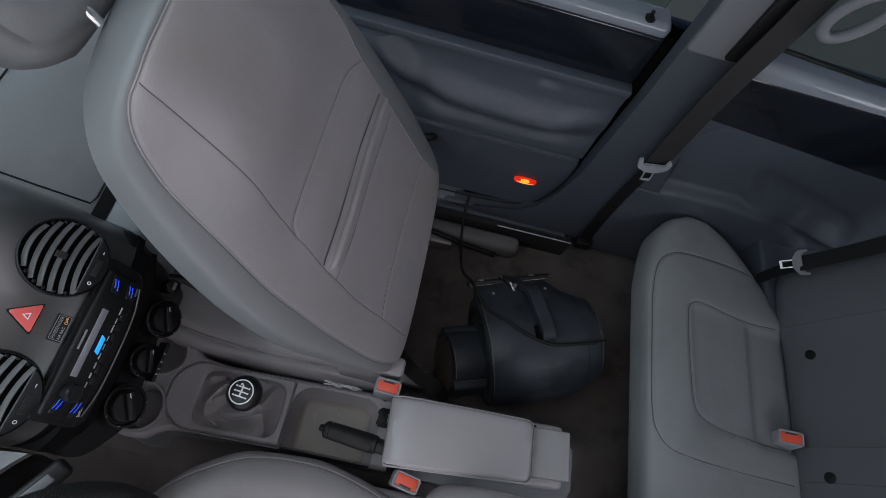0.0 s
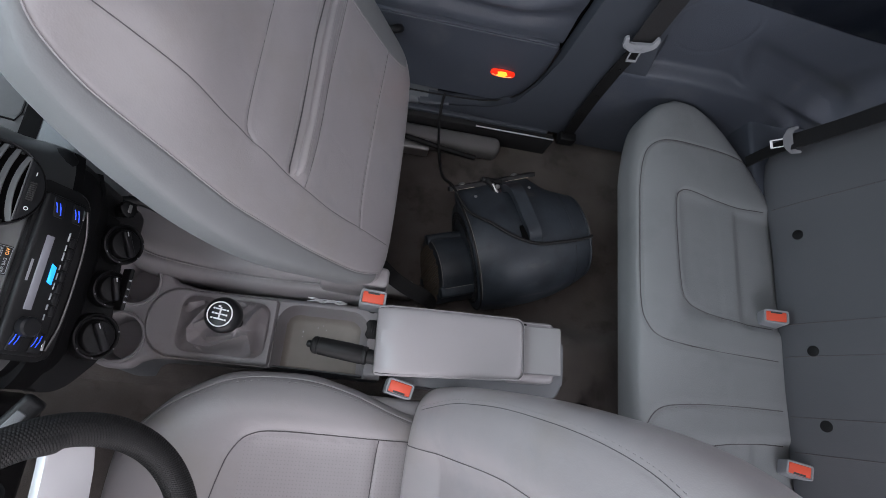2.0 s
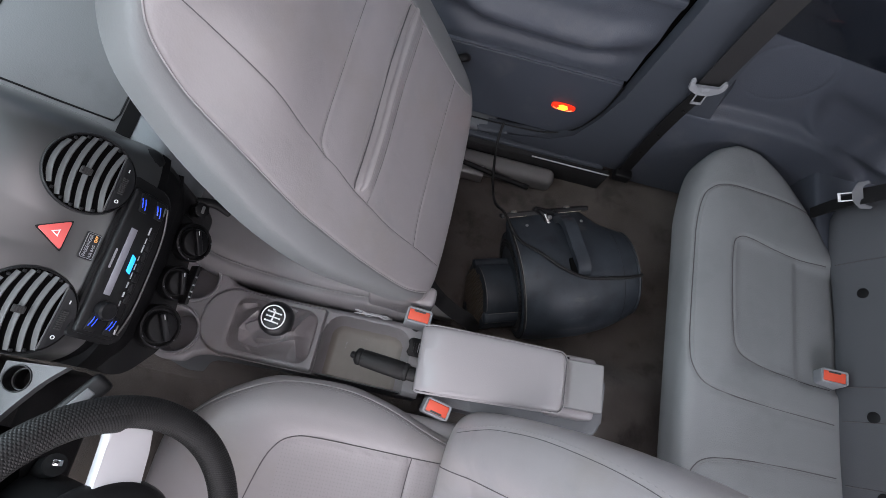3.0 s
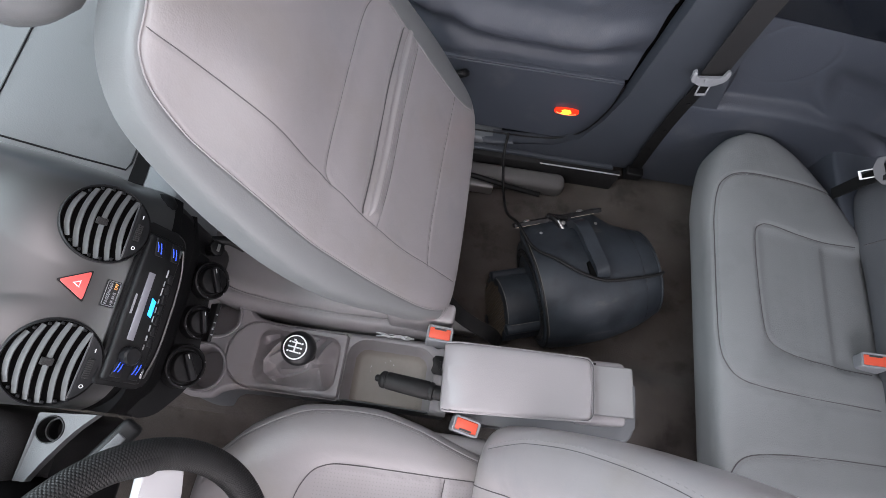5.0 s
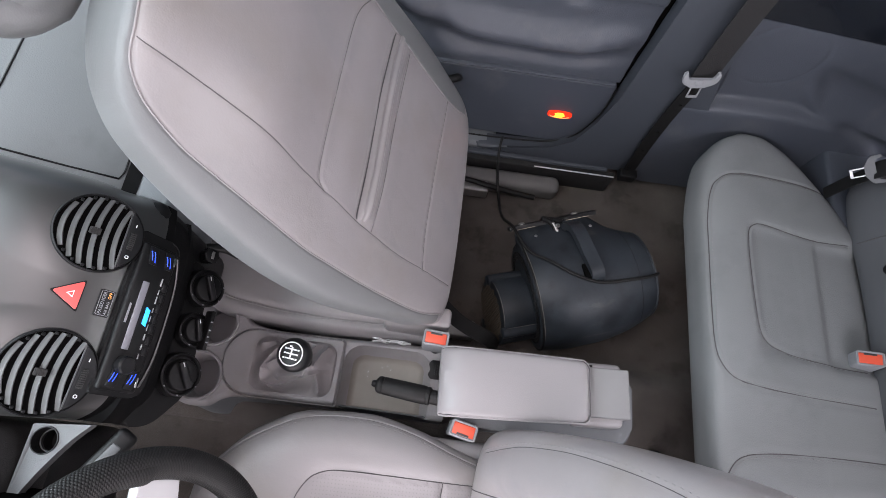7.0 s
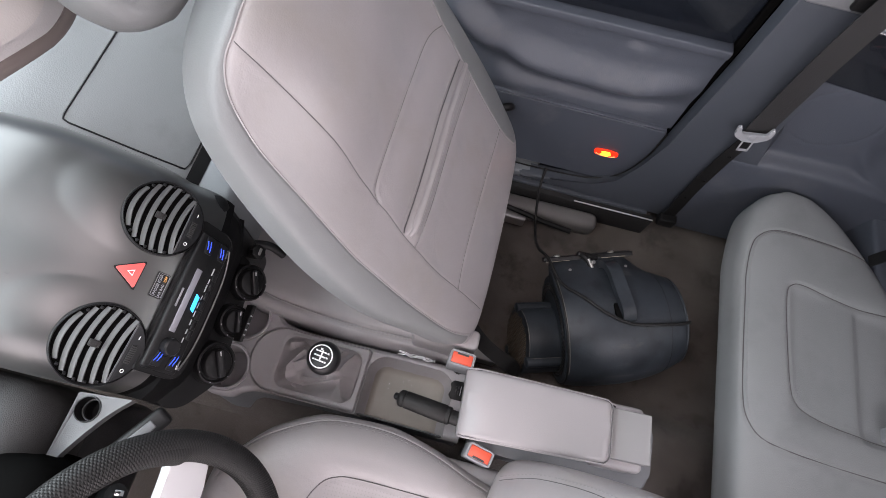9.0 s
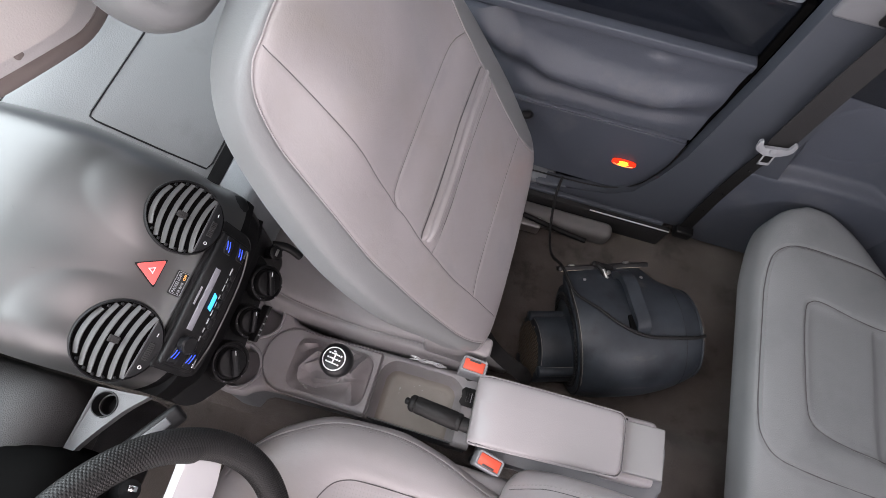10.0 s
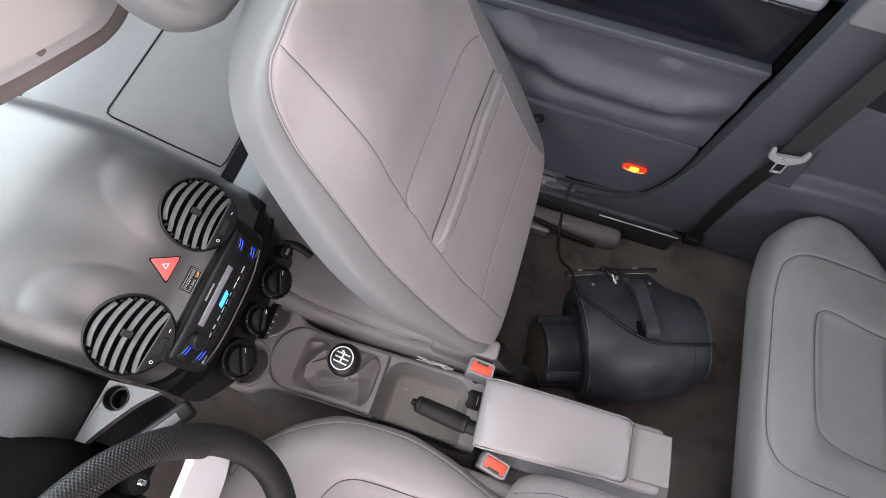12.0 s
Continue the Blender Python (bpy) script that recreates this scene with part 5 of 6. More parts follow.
for sgn in (1, -1):
    o = [W0 + we * (sgn * a) + wu * b - wnn * (0.002 + 0.04 * (0.150 - a)) for a, b in ((0.150, 0.029), (0.150, -0.018), (0.115, -0.0235), (0.085, -0.0275), (0.045, -0.031), (0.045, 0.019), (0.085, 0.0225), (0.115, 0.025))]
    part("spoke", plate([q - wnn * 0.017 for q in o], wnn * 0.014, 0.006, 4), SILVER, wheel, "silver painted spoke")
part("column", tube([W0 - wnn * 0.04, W0 - wnn * 0.33], 0.066, 32), BLACK, wheel, "black steering column cover")
stalk = thing("column_stalk", -0.16, -0.16, 0.56, "dark column stalk with a silver-grey face", "control stalk")
sm = facing((-0.160, -0.155, 0.585), (0.35, -0.15, 1), (0.30, 0.45, 0))
part("lever", rbox(-0.012, 0.012, -0.040, 0.036, -0.012, 0.006, 0.006, 3, sm), BLACK, stalk)
part("face", rbox(-0.006, 0.005, -0.030, 0.020, 0.004, 0.0075, 0.002, 3, sm), SIDE_GREY, stalk, "grey face plate")
part("symbol", rbox(-0.0035, 0.0035, -0.020, -0.008, 0.0084, 0.0092, 0.0006, 2, sm), BLACK, stalk)
part("arm", tube([sm @ Vector((0, -0.03, -0.004)), Vector((-0.21, -0.27, 0.55))], 0.008, 12), BLACK, stalk)
ign = thing("ignition_lock", -0.17, -0.22, 0.55, "ignition lock with a chrome ring on the column", "ignition lock")
part("housing", tube([(-0.19, -0.235, 0.545), (-0.158, -0.220, 0.581)], 0.012, 18), BLACK, ign)
part("key_head", rbox(-0.005, 0.005, -0.0035, 0.0035, 0.0, 0.006, 0.001, 2, facing((-0.156, -0.2185, 0.582), (0.5, 0.3, 0.8), (0, 1, 0))), CHROME, ign, "chrome key head")

# ---- centre console ----
con = thing("centre_console", 0.0, MID, 0.10, "grey plastic centre console with cup holders, gear lever and tray", "centre console")


def con_edge(x):
    lo = lerp_table([(-0.285, -0.055), (-0.265, -0.075), (-0.235, -0.083), (-0.205, -0.080), (-0.185, -0.066), (-0.16, -0.058), (0.02, -0.054), (0.24, -0.056)], x)
    hi = lerp_table([(-0.285, 0.100), (-0.25, 0.122), (-0.21, 0.126), (-0.18, 0.108), (-0.15, 0.083), (-0.10, 0.076), (0.02, 0.078), (0.24, 0.084)], x)
    return lo, hi


def con_top(u, v):
    x = -0.29 + 0.53 * u
    lo, hi = con_edge(x)
    y = lo + (hi - lo) * v
    z = 0.208
    e = min(y - lo, hi - y)
    z -= 0.012 * (1 - min(1, e / 0.010)) ** 2
    for cx, cy, r in ((-0.226, 0.074, 0.040), (-0.232, -0.028, 0.041)):
        d = math.hypot(x - cx, y - cy)
        z += 0.0025 * hump(d - r - 0.004, 0.003, 2)
        z -= 0.075 * step(r - d)
    s = rbox_in(x, y, -0.192, 0.032, -0.052, 0.072, 0.058 if x < -0.10 else 0.008)
    z += 0.005 * step(s, 0.0006) - 0.006 * hump(s + 0.001, 0.0014, 2)
    b = rbox_in(x, y, -0.137, 0.020, -0.042, 0.062, 0.018)
    z -= 0.003 * step(b, 0.0015)
    t = rbox_in(x, y, 0.036, 0.208, -0.110, 0.068, 0.038)
    if x > 0.03 and t > 0:
        k = min(1.0, t / 0.026)
        z -= 0.052 * (1 - (1 - k) ** 2) ** 0.75
    return Vector((x, y, z))


top_shell = part("top_shell", sheet(con_top, 300, 150, 0.012), CONSOLE, con, "grey plastic console top")
TRAY = material("dusty_tray_plastic", (0.265, 0.238, 0.212), 0.6, grain=700, bump=0.25, vary=0.2, stain=22)
top_shell.data.materials.append(TRAY)
for f in top_shell.data.polygons:
    if f.center.x > 0.04 and 0.150 < f.center.z < 0.166 and f.normal.z > 0.5:
        f.material_index = 1


def con_wall(side):
    rows = []
    for i in range(41):
        x = -0.285 + 0.525 * i / 40
        lo, hi = con_edge(x)
        y = hi - 0.003 if side > 0 else lo + 0.003
        o = 0.012 * side
        rows.append([(x, y, 0.198), (x, y + o * 0.3, 0.14), (x, y + o, 0.05), (x, y - 0.003 * side, 0.05), (x, y - 0.003 * side, 0.19)])
    return loft(rows)


for cx, cy, r in ((-0.226, 0.074, 0.040), (-0.232, -0.028, 0.041)):
    cup = part("cup_holder", lathe([(r - 0.003, 0.1420), (r - 0.0005, 0.2075), (r + 0.001, 0.2110), (r + 0.0045, 0.2112), (r + 0.006, 0.2085)], (cx, cy, 0), (0, 0, 1), 48, cap=False), CONSOLE, con, "round cup holder rim")
    part("cup_base", lathe([(0.0005, 0.1400), (r - 0.003, 0.1400), (r - 0.003, 0.1385), (0.0005, 0.1385)], (cx, cy, 0), (0, 0, 1), 40), CONSOLE, cup)
part("side_wall", con_wall(1), CONSOLE_BASE, con)
part("side_wall", con_wall(-1), CONSOLE_BASE, con)
part("rear_base", plate(rounded([(0.262, -0.060, 0.05), (0.575, -0.066, 0.05), (0.575, 0.075, 0.05), (0.262, 0.078, 0.05)], [0.01, 0.045, 0.045, 0.01], 8), (0, 0, 0.238), 0.012, 4), CONSOLE_BASE, con, "blue-grey rear end of the console")
# gear boot and lever
FOLDS = [(0.012, 0.010, [(-0.060, 0.030), (-0.088, 0.036), (-0.112, -0.002), (-0.107, -0.024), (-0.090, -0.034)]),
         (0.013, 0.009, [(-0.100, -0.028), (-0.070, -0.030), (-0.039, -0.019), (-0.004, -0.004), (0.004, -0.030)]),
         (0.011, 0.008, [(-0.055, 0.012), (-0.080, 0.018), (-0.100, 0.006)]),
         (0.012, 0.008, [(-0.030, -0.008), (-0.050, -0.012), (-0.074, -0.014)]),
         (0.013, 0.008, [(-0.008, 0.010), (-0.002, 0.030), (0.006, 0.050)]),
         (0.010, 0.007, [(-0.060, 0.040), (-0.095, 0.052), (-0.120, 0.044)]),
         (0.009, 0.007, [(-0.022, 0.040), (-0.016, 0.052), (-0.030, 0.056)])]


def off_line(x, y, line):
    best = 1.0
    for (ax, ay), (bx, by) in zip(line, line[1:]):
        ex, ey = bx - ax, by - ay
        k = min(1, max(0, ((x - ax) * ex + (y - ay) * ey) / (ex * ex + ey * ey)))
        best = min(best, math.hypot(x - ax - k * ex, y - ay - k * ey))
    return best


def boot_at(u, v):
    """The slack boot: a bag that sags between its frame and the lever, with sharp folds."""
    x, y = -0.142 + 0.168 * u, -0.047 + 0.114 * v
    r = math.hypot((x + 0.026) / 1.25, y - 0.014)
    e = rbox_in(x, y, -0.139, 0.023, -0.044, 0.064, 0.026)
    k = min(1, max(0, e / 0.045))
    z = 0.2005 + 0.0120 * min(1, max(0, e / 0.003)) + 0.016 * k * k * (3 - 2 * k) + 0.040 * max(0, 1 - r / 0.06) ** 1.5
    fold = 0.0
    for high, wide, line in FOLDS:
        fold = max(fold, 1.7 * high * math.exp(-(off_line(x, y, line) / wide) ** 1.2))
    z += min(1, max(0, (e - 0.002) / 0.006)) * (fold - 0.001 + 0.002 * noise.noise(Vector((x * 70, y * 70, 1))))
    return Vector((x, y, z))


part("gear_boot", sheet(boot_at, 200, 150, 0.004), BOOT, con, "creased grey vinyl gear lever boot")
KA = Vector((-0.10, -0.06, 1)).normalized()
K0 = Vector((-0.021, 0.015, 0.332))
lever = part("gear_lever", tube([(-0.022, 0.014, 0.27), K0 + KA * 0.01], 0.009, 14), BLACK, con)
part("knob", lathe([(0.010, -0.012), (0.016, 0.0), (0.0235, 0.012), (0.0275, 0.026), (0.0285, 0.036), (0.0270, 0.045), (0.0225, 0.0515), (0.0185, 0.0535), (0.0005, 0.0540)], K0, KA, 40), SATIN_BLACK, lever, "glossy black gear knob with a white shift pattern")
# shift gate of the knob faces the driver
gm = facing(K0 + KA * 0.0543, KA, (-1, 0.12, 0))
marks = tube([gm @ Vector((0.0188 * math.cos(a), 0.0188 * math.sin(a), 0)) for a in [2 * math.pi * k / 40 for k in range(40)]], 0.0011, 6, closed=True)
for a in (-0.0075, 0.0, 0.0075):
    add(marks, rbox(a - 0.0011, a + 0.0011, -0.008, 0.008, -0.0003, 0.0006, 0.0, 1, gm))
add(marks, rbox(-0.0075, 0.0105, -0.0012, 0.0012, -0.0003, 0.0006, 0.0, 1, gm))
for a in (-0.0075, 0.0, 0.0075):
    for b in (-0.0105, 0.0105):
        add(marks, rbox(a - 0.0014, a + 0.0014, b - 0.0014, b + 0.0014, -0.0003, 0.0006, 0.0, 1, gm))
add(marks, rbox(0.0100, 0.0128, 0.0012, 0.0050, -0.0003, 0.0006, 0.0, 1, gm))
con_marks = new("shift_pattern", mesh_of("shift_pattern", marks, WHITE, False))
con_marks.parent = lever
bm_plug = Matrix.Translation((0.217, 0.038, 0.206))
bolt = part("socket_plug", plate(rounded([bm_plug @ Vector(q) for q in ((-0.016, -0.011, 0), (-0.010, -0.018, 0), (0.012, -0.018, 0), (0.016, -0.012, 0), (0.016, 0.012, 0), (0.012, 0.018, 0), (-0.010, 0.018, 0), (-0.016, 0.011, 0), (-0.012, 0.0, 0))], 0.002, 3), (0, 0, 0.009), 0.0015), BLACK, con, "black ribbed socket plug")
for k in range(4):
    part("plug_rib", rbox(-0.004 + 0.0045 * k, -0.0025 + 0.0045 * k, -0.009, 0.009, 0.009, 0.0108, 0.0004, 2, bm_plug), GREY_PRINT if k == 2 else SATIN_BLACK, bolt)

# hand brake
hb = thing("hand_brake", 0.20, -0.02, 0.16, "black ribbed hand brake lever lying in the console tray", "hand brake")
g0, g1 = Vector((0.112, -0.010, 0.298)), Vector((0.236, -0.024, 0.318))
gd = (g1 - g0).normalized()
L = (g1 - g0).length
part("grip", lathe([(0.0005, 0.0), (0.0105, 0.0), (0.0140, 0.003), (0.0150, 0.006), (0.0150, 0.0105), (0.0140, 0.0115), (0.0140, 0.0130), (0.0152, 0.0140), (0.0154, 0.03), (0.0160, 0.06), (0.0160, 0.088), (0.0150, 0.0895), (0.0150, 0.0910), (0.0158, 0.0925), (0.0152, 0.097), (0.0125, 0.099), (0.0122, L)], g0, gd, 28), RUBBER, hb, "black moulded grip")
part("button", lathe([(0.0062, 0.004), (0.0062, -0.006), (0.0045, -0.0085), (0.0005, -0.009)], g0, gd, 18), BLACK, hb, "release button")
part("lever", tube([g1 - gd * 0.01, g1 + Vector((0.06, 0, -0.05)), (0.34, -0.02, 0.16)], 0.009, 12), BLACK, hb)

# armrest box
arm = thing("armrest_box", 0.38, MID, 0.288, "light grey vinyl armrest box on the rear of the console", "armrest")
AU = Vector((1, 0.042, 0.0)).normalized()
AV = Vector((-0.042, 1, 0)).normalized()
al = Cushion(Vector((0.217, 0.003, 0.362)), AU, AV, (0, 0, 1), 0.247, [(0, -0.0525), (0.004, -0.0540), (0.02, -0.0545), (0.232, -0.0500), (0.242, -0.0480), (0.247, -0.0420)], [(0, 0.0525), (0.004, 0.0540), (0.02, 0.0545), (0.232, 0.0500), (0.242, 0.0480), (0.247, 0.0420)], 0.028, 0.022, 8.0, 9, lambda u, v: 0.003 * hump(v, 0.06, 2) - 0.016 * max(0, 1 - u / 0.05) ** 2.2 - 0.004 * max(0, (u - 0.20) / 0.047) ** 2)
alm = part("lid", al.mesh(60, 80), ARMREST, arm, "padded light grey armrest lid")
rimpts = []
for a, b in ((0.003, -0.0538), (0.012, -0.0548), (0.03, -0.0548), (0.125, -0.0530), (0.225, -0.0505), (0.240, -0.0488), (0.2468, -0.040), (0.2475, -0.025), (0.2475, 0.025), (0.2468, 0.040), (0.240, 0.0488), (0.225, 0.0505), (0.125, 0.0530), (0.03, 0.0548), (0.012, 0.0548), (0.003, 0.0538)):
    rimpts.append(al.o + AU * a + AV * b + Vector((0, 0, 0.0195 - 0.016 * max(0, 1 - a / 0.05) ** 2.2)))
part("piping", tube(smooth_path(rimpts, 110), 0.0021, 8), ARMREST, alm, "raised welt along the lid edge")
part("seam", tube(smooth_path([q + Vector((0, 0, -0.0030)) for q in rimpts], 110), 0.0016, 6), SEAM, alm)
part("seam", tube(smooth_path([q + Vector((0, 0, 0.0018)) - AV * math.copysign(0.0016, (q - al.o).dot(AV)) for q in rimpts], 110), 0.0010, 6), SEAM, alm)
am = Matrix.Translation((0.217, 0.003, 0)) @ Matrix((AU, AV, Vector((0, 0, 1)))).transposed().to_4x4()
part("body", rbox(0.012, 0.242, -0.046, 0.046, 0.285, 0.345, 0.006, 3, am), CONSOLE, arm, "grey plastic box under the lid")
part("rear_cover", rbox(0.250, 0.320, -0.038, 0.043, 0.315, 0.371, 0.003, 3, am), COVER_GREY, arm, "flat cool grey rear cover")
part("ledge", rbox(0.238, 0.316, -0.052, 0.054, 0.285, 0.352, 0.010, 4, am), CONSOLE, arm)
part("catch", rbox(0.246, 0.262, 0.0445, 0.0485, 0.352, 0.3565, 0.001, 2, am), BLACK, arm)

# ---- seat belt buckles ----


def buckle(x, y, z, turn, tilt, label):
    th = thing("seat_belt_buckle", x, y, z - 0.09, label, "seat belt buckle", "seat belt buckles")
    m_ = Matrix.Translation((x, y, z)) @ Matrix.Rotation(radians(turn), 4, "Z") @ Matrix.Rotation(radians(tilt), 4, "Y")
    part("housing", rbox(-0.0230, 0.0230, -0.0135, 0.0135, -0.075, 0.0, 0.004, 3, m_), BELT_GREY, th, "grey plastic housing")
    rim = [m_ @ Vector(q) for q in rounded([(-0.0215, -0.0120, 0.0005), (0.0215, -0.0120, 0.0005), (0.0215, 0.0120, 0.0005), (-0.0215, 0.0120, 0.0005)], 0.004, 4)]
    part("rim", tube(rim, 0.0018, 8, closed=True), BELT_GREY, th)
    part("release_button", rbox(-0.0192, 0.0192, -0.0102, 0.0098, -0.004, 0.0010, 0.0022, 3, m_), RED, th, "red release button")
    part("slot", rbox(-0.0105, 0.0105, 0.0058, 0.0092, -0.004, 0.0016, 0.0006, 2, m_), FLAP, th, "dark metal belt slot")
    part("stalk", tube([m_ @ Vector((0, 0, -0.07)), m_ @ Vector((0.01, 0, -0.16))], 0.010, 12), BLACK, th)
    return th


buckle(0.205, 0.0795, 0.322, -3, 0, "grey seat belt buckle with red button beside the passenger seat")
buckle(0.271, -0.0690, 0.317, 168, 0, "grey seat belt buckle with red button beside the driver seat")
buckle(1.008, 0.146, 0.330, -4, -18, "grey buckle with red button on the back seat")
buckle(1.028, -0.140, 0.330, 168, 18, "grey buckle with red button on the back seat")

# ---- seat belts ----
belt = thing("front_seat_belt", 0.64, 0.60, 0.09, "dark grey seat belt hanging along the centre pillar", "seat belt")
top = smooth_path([(0.628, 0.590, 0.93), (0.630, 0.592, 0.86), (0.628, 0.598, 0.70), (0.634, 0.604, 0.56), (0.640, 0.607, 0.47)], 40)
part("webbing", ribbon(top, 0.048, 0.0016, (1, 0.12, 0)), WEBBING, belt, "dark grey webbing")
part("lower_webbing", ribbon(smooth_path([(0.640, 0.607, 0.47), (0.638, 0.612, 0.36), (0.640, 0.612, 0.24), (0.646, 0.608, 0.11)], 30), 0.030, 0.002, (1, 0.1, 0)), RUBBER, belt, "folded black lower webbing")
for z in (0.20, 0.28, 0.38):
    part("stud", lathe([(0.003, 0), (0.003, 0.002), (0.0005, 0.0025)], (0.642, 0.6095, z), (0, -1, 0), 10), RUBBER, belt)
part("anchor", rbox(0.625, 0.668, 0.588, 0.612, 0.082, 0.112, 0.004), BLACK, belt, "black floor anchor")


TONGUE_DARK = material("dark_grey_tongue_plastic", (0.13, 0.135, 0.145), 0.45, grain=800, bump=0.1, vary=0.06)


def tongue(parent, m_, latch, size=1.0, grip=BELT_GREY):
    m_ = m_ @ Matrix.Scale(size, 4)
    body = part("tongue_grip", plate(rounded([m_ @ Vector(q) for q in ((-0.036, 0.021, 0), (-0.029, 0.025, 0), (-0.0245, 0.007, 0), (0.0245, 0.007, 0), (0.029, 0.025, 0), (0.036, 0.021, 0), (0.034, -0.002, 0), (0.0125, -0.0150, 0), (-0.0125, -0.0150, 0), (-0.034, -0.002, 0))], 0.004, 4), m_.to_3x3() @ Vector((0, 0, 0.007)), 0.002), grip, parent, "grey plastic tongue grip")
    bm_ = bmesh.new()
    for q in ((-0.0115, -0.0080, -0.045, -0.010), (0.0080, 0.0115, -0.045, -0.010), (-0.0115, 0.0115, -0.045, -0.0385)):
        add(bm_, rbox(q[0], q[1], q[2], q[3], 0.0025, 0.0048, 0.0008, 2, m_))
    part("latch_plate", bm_, latch, parent, "metal latch plate")


tongue(belt, facing((0.631, 0.5985, 0.472), (0.05, -1, 0.1), (-0.12, 0, 1)), BELT_GREY, 0.94)
part("tongue_badge", lathe([(0.0075, 0.0), (0.0075, 0.0012), (0.006, 0.002), (0.0005, 0.002)], (0.631, 0.5920, 0.4725), (0.05, -1, 0.1), 20), BELT_GREY, belt)
part("guide_ring", tube([Vector((0.690 + 0.027 * math.cos(a), 0.585, 0.884 + 0.040 * math.sin(a))) + Vector((0.012, 0, 0.0)) * math.sin(a) for a in [2 * math.pi * k / 40 for k in range(40)]], 0.0085, 14, closed=True), PILLAR_TOP, belt, "grey plastic belt guide loop")
part("guide_bolt", lathe([(0.014, 0), (0.014, 0.006), (0.010, 0.009), (0.0005, 0.009)], (0.632, 0.602, 0.885), (0, -1, 0), 24), RUBBER, belt)
part("slot_panel", rbox(0.592, 0.655, 0.604, 0.614, 0.748, 0.87, 0.004), BLACK, belt, "dark slot behind the belt")

rbelt = thing("rear_seat_belt", 1.05, 0.49, 0.30, "dark seat belt lying over the back seat corner", "seat belt")
part("webbing", ribbon(smooth_path([(1.010, 0.500, 0.408), (1.030, 0.499, 0.452), (1.055, 0.497, 0.52), (1.10, 0.498, 0.64), (1.15, 0.505, 0.78)], 30), 0.046, 0.0016, (0.35, 0.9, -0.1)), WEBBING, rbelt)
part("lower_webbing", ribbon(smooth_path([(1.012, 0.500, 0.405), (0.990, 0.494, 0.36), (0.975, 0.488, 0.32)], 12), 0.030, 0.002, (0.3, 0.9, 0.2)), RUBBER, rbelt)
tongue(rbelt, facing((1.005, 0.500, 0.408), (-0.55, -0.45, 0.70), (0.75, 0.05, 0.65)), BRIGHT, 0.78, TONGUE_DARK)

# ---- black blower on the rear floor ----
bl = thing("portable_blower", 0.5, 0.24, 0.0, "black cylindrical portable blower with handle and cable on the carpet", "blower")
BA = Vector((0.942, 0.316, 0.09)).normalized()
BO = Vector((0.400, 0.233, 0.130))
d_, a_, b_ = basis(BA)
BT = (Vector((-0.05, 0.9, 0.43)) - BA * Vector((-0.05, 0.9, 0.43)).dot(BA)).normalized()
BS = BA.cross(BT)


def shell_at(h, delta, lift=0.0):
    """The blower housing: a tapering drum with a tangent nose towards its bracket."""
    r = lerp_table([(0.0, 0.111), (0.004, 0.115), (0.03, 0.121), (0.07, 0.125), (0.13, 0.125), (0.19, 0.119), (0.235, 0.108), (0.272, 0.094), (0.284, 0.086)], h) + 0.004 + lift
    k = min(1, max(0, (h - 0.165) / 0.10))
    nose = radians(38) * (1 - k * k * (3 - 2 * k))
    e = max(0.0, nose - math.hypot(delta, 0.03))
    r /= math.cos(e)
    return BO + BA * (h * 0.93) + (BT * math.cos(delta) + BS * math.sin(delta)) * r


rings = [[BO + BA * 0.001 + (q - BO) * 0.86 for q in [shell_at(0.0, 2 * math.pi * k / 120) for k in range(120)]]]
for h in [0.0, 0.003, 0.008] + [0.02 + 0.0132 * i for i in range(20)] + [0.279, 0.283, 0.285]:
    rings.append([shell_at(h, 2 * math.pi * k / 120) for k in range(120)])
rings.append([BO + BA * 0.266 + (shell_at(0.285, 2 * math.pi * k / 120) - BO - BA * 0.265) * 0.92 for k in range(120)])
shell = part("shell", loft(rings), BLOWER, bl, "black moulded shell")
part("end_rim", tube([shell_at(0.279, 2 * math.pi * k / 90, 0.001) for k in range(90)], 0.0024, 8, closed=True), BLOWER, shell)
part("front_rim", tube([shell_at(0.004, 2 * math.pi * k / 120, 0.0) for k in range(120)], 0.0022, 8, closed=True), RUBBER, shell)
part("joint", tube([shell_at(0.236, 2 * math.pi * k / 90, 0.0001) for k in range(90)], 0.0005, 6, closed=True), RUBBER, shell)
mesh_ring = bmesh.new()
for r_ in (0.090, 0.096, 0.102):
    kk = int(r_ * 620)
    for k in range(kk):
        an = 2 * math.pi * (k + 0.5 * (int(r_ * 1000) % 2)) / kk
        c_ = BO + (a_ * math.cos(an) + b_ * math.sin(an)) * r_ - BA * 0.0015
        mm_ = facing(c_, -BA, a_ * math.cos(an) + b_ * math.sin(an))
        add(mesh_ring, rbox(-0.0030, 0.0030, -0.0022, 0.0022, -0.0010, 0.0010, 0.0, 1, mm_))
tagged(part("front_grille", mesh_ring, RUBBER, bl, "black perforated ring", False), kind="stuff")
DUST = material("grey_dust", (0.13, 0.12, 0.105), 0.9, grain=900, bump=0.4, vary=0.5, stain=60)
IO = Vector((0.330, 0.193, 0.114))
IA = (BA + Vector((0, 0, -0.20))).normalized()
IT = (BT - IA * BT.dot(IA)).normalized()
IS = IA.cross(IT)
inlet = part("inlet_tube", lathe([(0.064, -0.002), (0.072, 0.0), (0.074, 0.004), (0.074, 0.085), (0.072, 0.110)], IO, IA, 48), BLOWER, bl, "black inlet tube")
up_side = 1 if BS.z > 0 else -1
